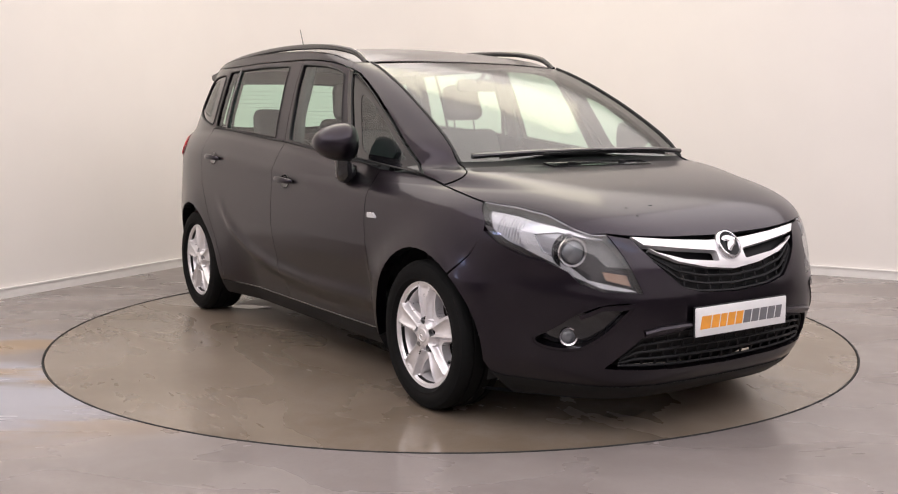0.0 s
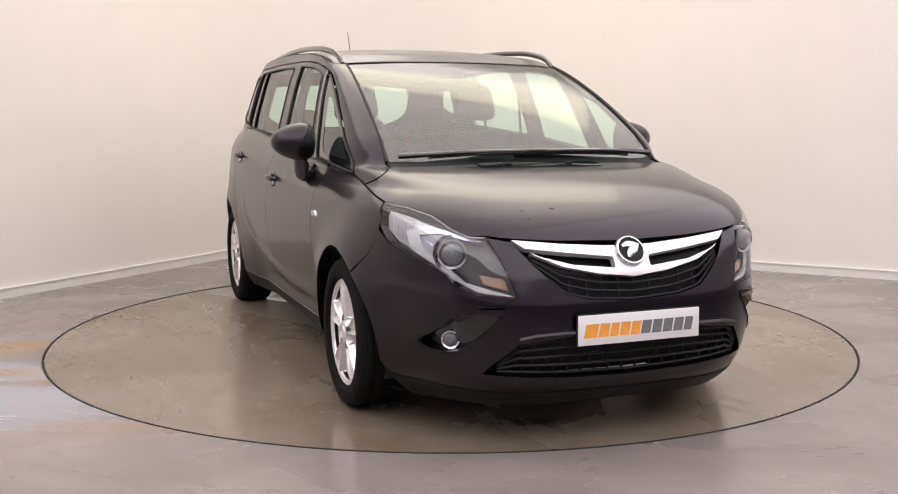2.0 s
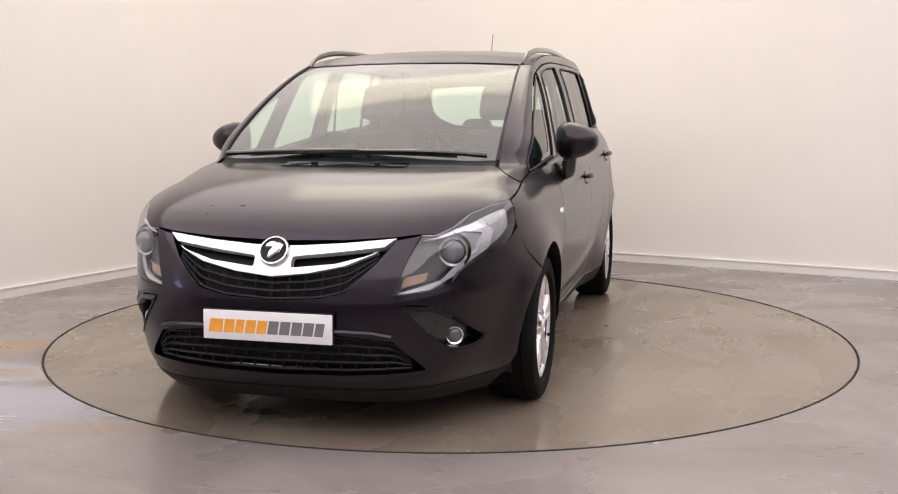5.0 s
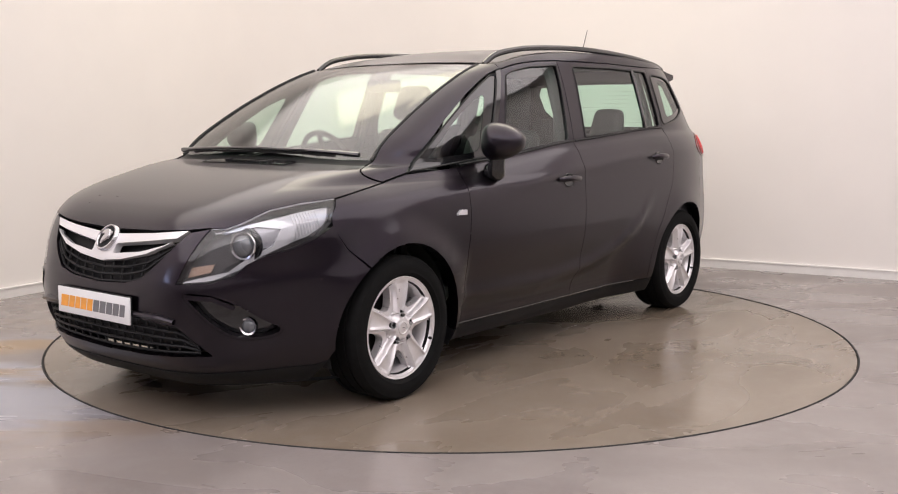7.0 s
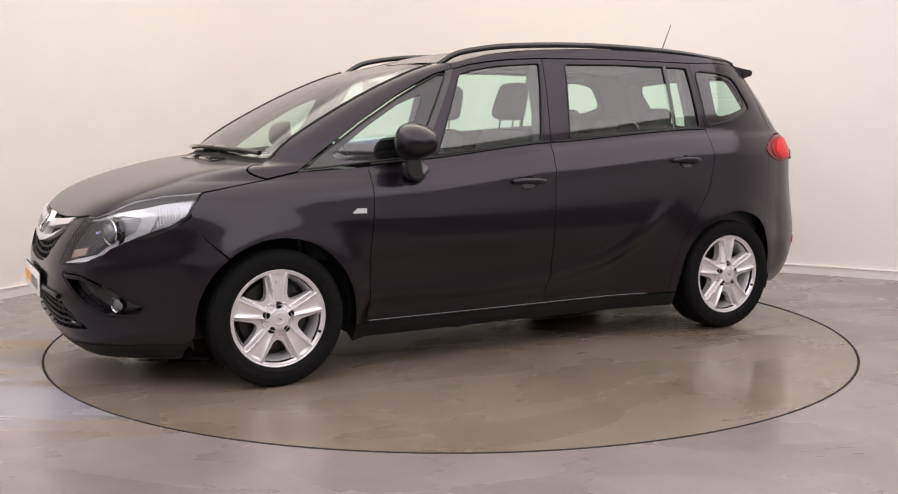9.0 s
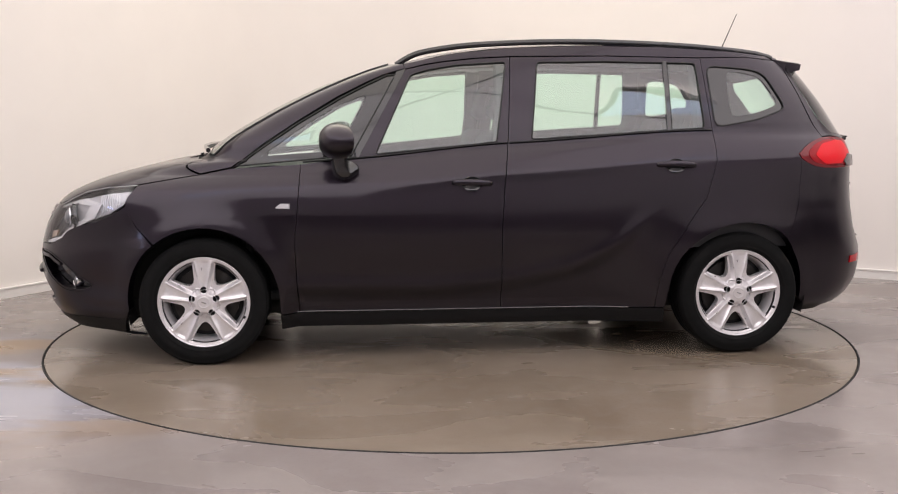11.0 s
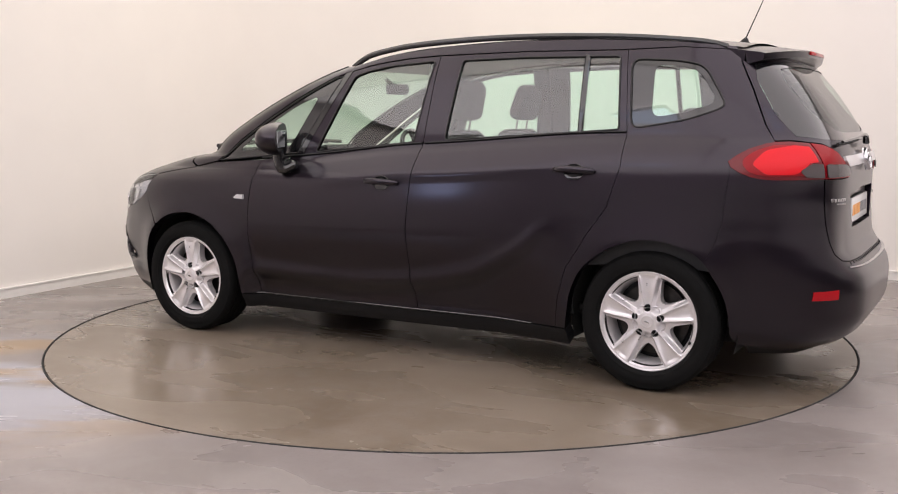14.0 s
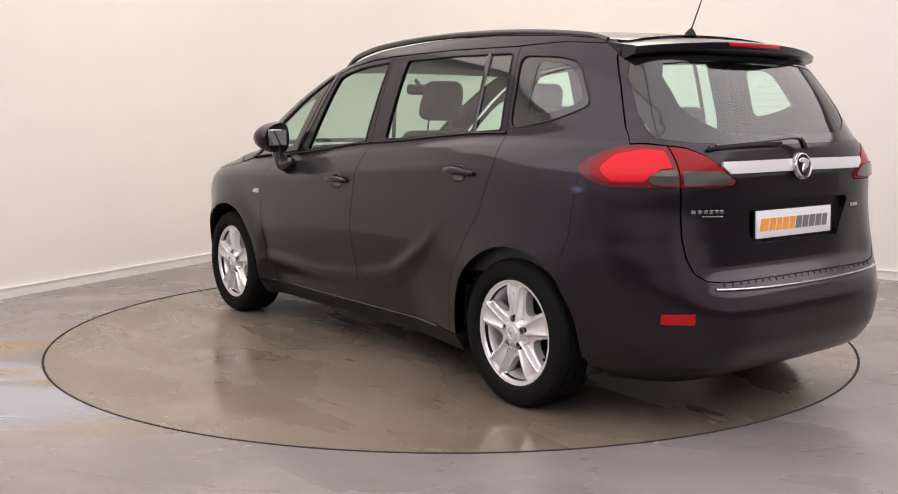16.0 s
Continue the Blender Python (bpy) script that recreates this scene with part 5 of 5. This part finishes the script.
    return dict(tyre=mesh_from("tyre", tyre, TYRE), barrel=mesh_from("wheel", barrel, BLACK), cover=mesh_from("wheel_cover", cover, ALLOY), cap=mesh_from("centre_cap", cap, ALLOY),
                slope=mesh_from("rim_slope", slope, ALLOY), motif=mesh_from("cap_mark", motif, CHROME), disc=mesh_from("brake_disc", disc, STEEL), bolt=mesh_from("wheel_bolt", bolt, BLACK), valve=mesh_from("valve", valve, BLACK))


def build_wheels(car):
    k = build_wheel_meshes()
    for cx in (1.38, -1.38):
        for side in (1, -1):
            # local z points out of the car, local y up
            m = Matrix.Translation((cx, .788 * side, .320)) @ (Matrix(((-1, 0, 0), (0, 0, 1), (0, 1, 0))) if side > 0 else Matrix(((1, 0, 0), (0, 0, -1), (0, 1, 0)))).to_4x4()
            w = part("wheel", k["barrel"], None, car, "silver five-spoke wheel with a black tyre", m)
            part("tyre", k["tyre"], None, w)
            part("brake_disc", k["disc"], None, w, "", Matrix.Translation((0, 0, -.01)))
            at = Matrix.Translation((0, 0, .090))
            part("wheel_cover", k["cover"], None, w, "silver five-spoke wheel cover", at)
            part("rim_slope", k["slope"], None, w)
            part("centre_cap", k["cap"], None, w, "", at)
            part("cap_mark", k["motif"], None, w, "", at)
            for i in range(5):
                a = radians(90 + 72 * i)
                part("wheel_bolt", k["bolt"], None, w, "", at @ Matrix.Translation((.063 * math.cos(a), .063 * math.sin(a), -.010)))
            part("valve", k["valve"], None, w, "", at @ Matrix.Translation((.212 * math.cos(radians(-22)), .212 * math.sin(radians(-22)), .0)))


def seat(car, x, y, w=.50, back=.62, lean=16, base_z=.46, head=True, head_z=.0):
    s = part("seat", box_bm(.50, w, .20, .06, 3, Matrix.Translation((x, y, base_z))), CLOTH, car, "dark grey fabric seat")
    tilt = Matrix.Translation((x - .22, y, base_z + .05)) @ pose(0, 0, 0, 0, -lean, 0)
    part("backrest", box_bm(.15, w, back, .055, 3, Matrix.Translation((0, 0, back / 2)), (.8, .86)), CLOTH, s, "", tilt)
    if head:
        part("headrest", box_bm(.11, w * .54, .215, .05, 4, Matrix.Translation((.01, 0, back + .165 + head_z)), (.85, .86)), CLOTH, s, "", tilt)
        for d in (-.07, .07):
            part("headrest_post", tube_bm([(0, d, back - .02), (.01, d, back + .09 + head_z)], .005, 8), STEEL, s, "", tilt)


def build_interior(car):
    floor = part("cabin_floor", box_bm(3.1, 1.44, .05, .01, 1, Matrix.Translation((-.45, 0, .32))), UNDER, car)
    part("underbody", box_bm(3.9, 1.30, .10, .03, 2, Matrix.Translation((.0, 0, .26))), UNDER, car, "black underbody")
    part("engine_bay", box_bm(.75, 1.10, .50, .05, 2, Matrix.Translation((1.60, 0, .52)), (.9, .9)), UNDER, car)
    part("bulkhead", box_bm(.04, 1.45, .62, .01, 1, Matrix.Translation((1.17, 0, .62))), UNDER, car)
    part("tail_floor", box_bm(.40, 1.15, .30, .03, 2, Matrix.Translation((-1.90, 0, .46))), UNDER, car)
    # dashboard
    bm = bmesh.new()
    prof = [(1.24, .975), (1.05, .995), (.86, .985), (.74, .945), (.70, .86), (.74, .70), (.85, .55), (1.2, .55)]
    rows = []
    for k in np.linspace(-1, 1, 15):
        hood = .035 * math.exp(-((k * .72 + .37) / .2) ** 2)
        rows.append([bm.verts.new((x - .03 * (1 - k * k) * (i in (2, 3, 4)), .72 * k * (1 if x < 1.1 else .95), z + (hood if i in (2, 3) else 0))) for i, (x, z) in enumerate(prof)])
    for p, q in zip(rows[:-1], rows[1:]):
        for i in range(8):
            bm.faces.new((p[i], p[(i + 1) % 8], q[(i + 1) % 8], q[i]))
    bm.faces.new(rows[0]), bm.faces.new(rows[-1][::-1])
    bmesh.ops.recalc_face_normals(bm, faces=bm.faces[:])
    dash = part("dashboard", bm, TRIM, car, "dark grey dashboard")
    for y in (-.30, 0, .30):
        part("air_vent", box_bm(.01, .12, .05, .006, 1, Matrix.Translation((.70, y + .04, .90))), GLOSS_BLACK, dash)
    # steering wheel, on the right-hand side
    m = Matrix.Translation((.56, -.37, .985)) @ pose(0, 0, 0, 0, -64, 0)
    ring = tube_bm([(.185 * math.cos(a), .185 * math.sin(a), 0) for a in np.linspace(0, 2 * math.pi, 32, endpoint=False)], .015, 10, True)
    sw = part("steering_wheel", ring, BLACK, car, "black steering wheel", m)
    part("wheel_hub", box_bm(.13, .15, .05, .02, 2), BLACK, sw)
    for a in (0, 180, 270):
        part("wheel_spoke", box_bm(.12, .035, .018, .006, 1, pose(0, 0, 0, 0, 0, a) @ Matrix.Translation((.12, 0, 0))), BLACK, sw)
    part("column", tube_bm([(0, 0, -.02), (0, 0, -.25)], .05, 12), BLACK, sw)
    for y in (-.37, .37):
        seat(car, .25, y, .50, .66, 16, .48, True, .0)
    for y in (-.46, 0, .46):
        seat(car, -.76, y, .44, .56, 17, .52, True, -.085 if y else -.15)
    for y in (-.33, .33):
        seat(car, -1.53, y, .46, .42, 14, .54, False)
    mir = part("rear_view_mirror", box_bm(.03, .24, .065, .02, 3, Matrix.Translation((.50, 0, 1.405))), BLACK, car, "black interior mirror")
    part("mirror_stalk", tube_bm([(.52, 0, 1.42), (.58, 0, 1.465)], .012, 8), BLACK, mir)
    for s in (1, -1):
        part("seat_belt", tube_bm([(-.17, .66 * s, 1.40), (-.20, .70 * s, 1.05), (-.22, .72 * s, .6)], .018, 6, flat=.15, up=(0, 1, 0)), BLACK, car)
        part("pillar_cover", tube_bm([(-.15, .635 * s, 1.53), (-.15, .72 * s, 1.25), (-.12, .76 * s, 1.05)], .045, 8, flat=.5), TRIM, car)
        part("pillar_cover", tube_bm([(-1.20, .62 * s, 1.53), (-1.22, .70 * s, 1.25), (-1.22, .74 * s, 1.05)], .055, 8, flat=.5), TRIM, car)


def build_car():
    car = new("car")
    car.empty_display_size = 0.3
    tagged(car, "dark plum-grey metallic people carrier with silver wheels and black roof rails", "car")
    paired(build_side, car)
    build_front(car)
    build_rear(car)
    build_roof(car)
    build_wheels(car)
    build_interior(car)
    return car


build_room()
turntable = build_turntable()
car = build_car()


def motions():
    walk(turntable, [(t, pose(0, 0, 0, 0, 0, a)) for t, a in TURN])
    walk(car, [(t, pose(0, 0, 0, 0, 0, a) @ Matrix.Translation((*PIVOT, 0.001))) for t, a in TURN])


motions()
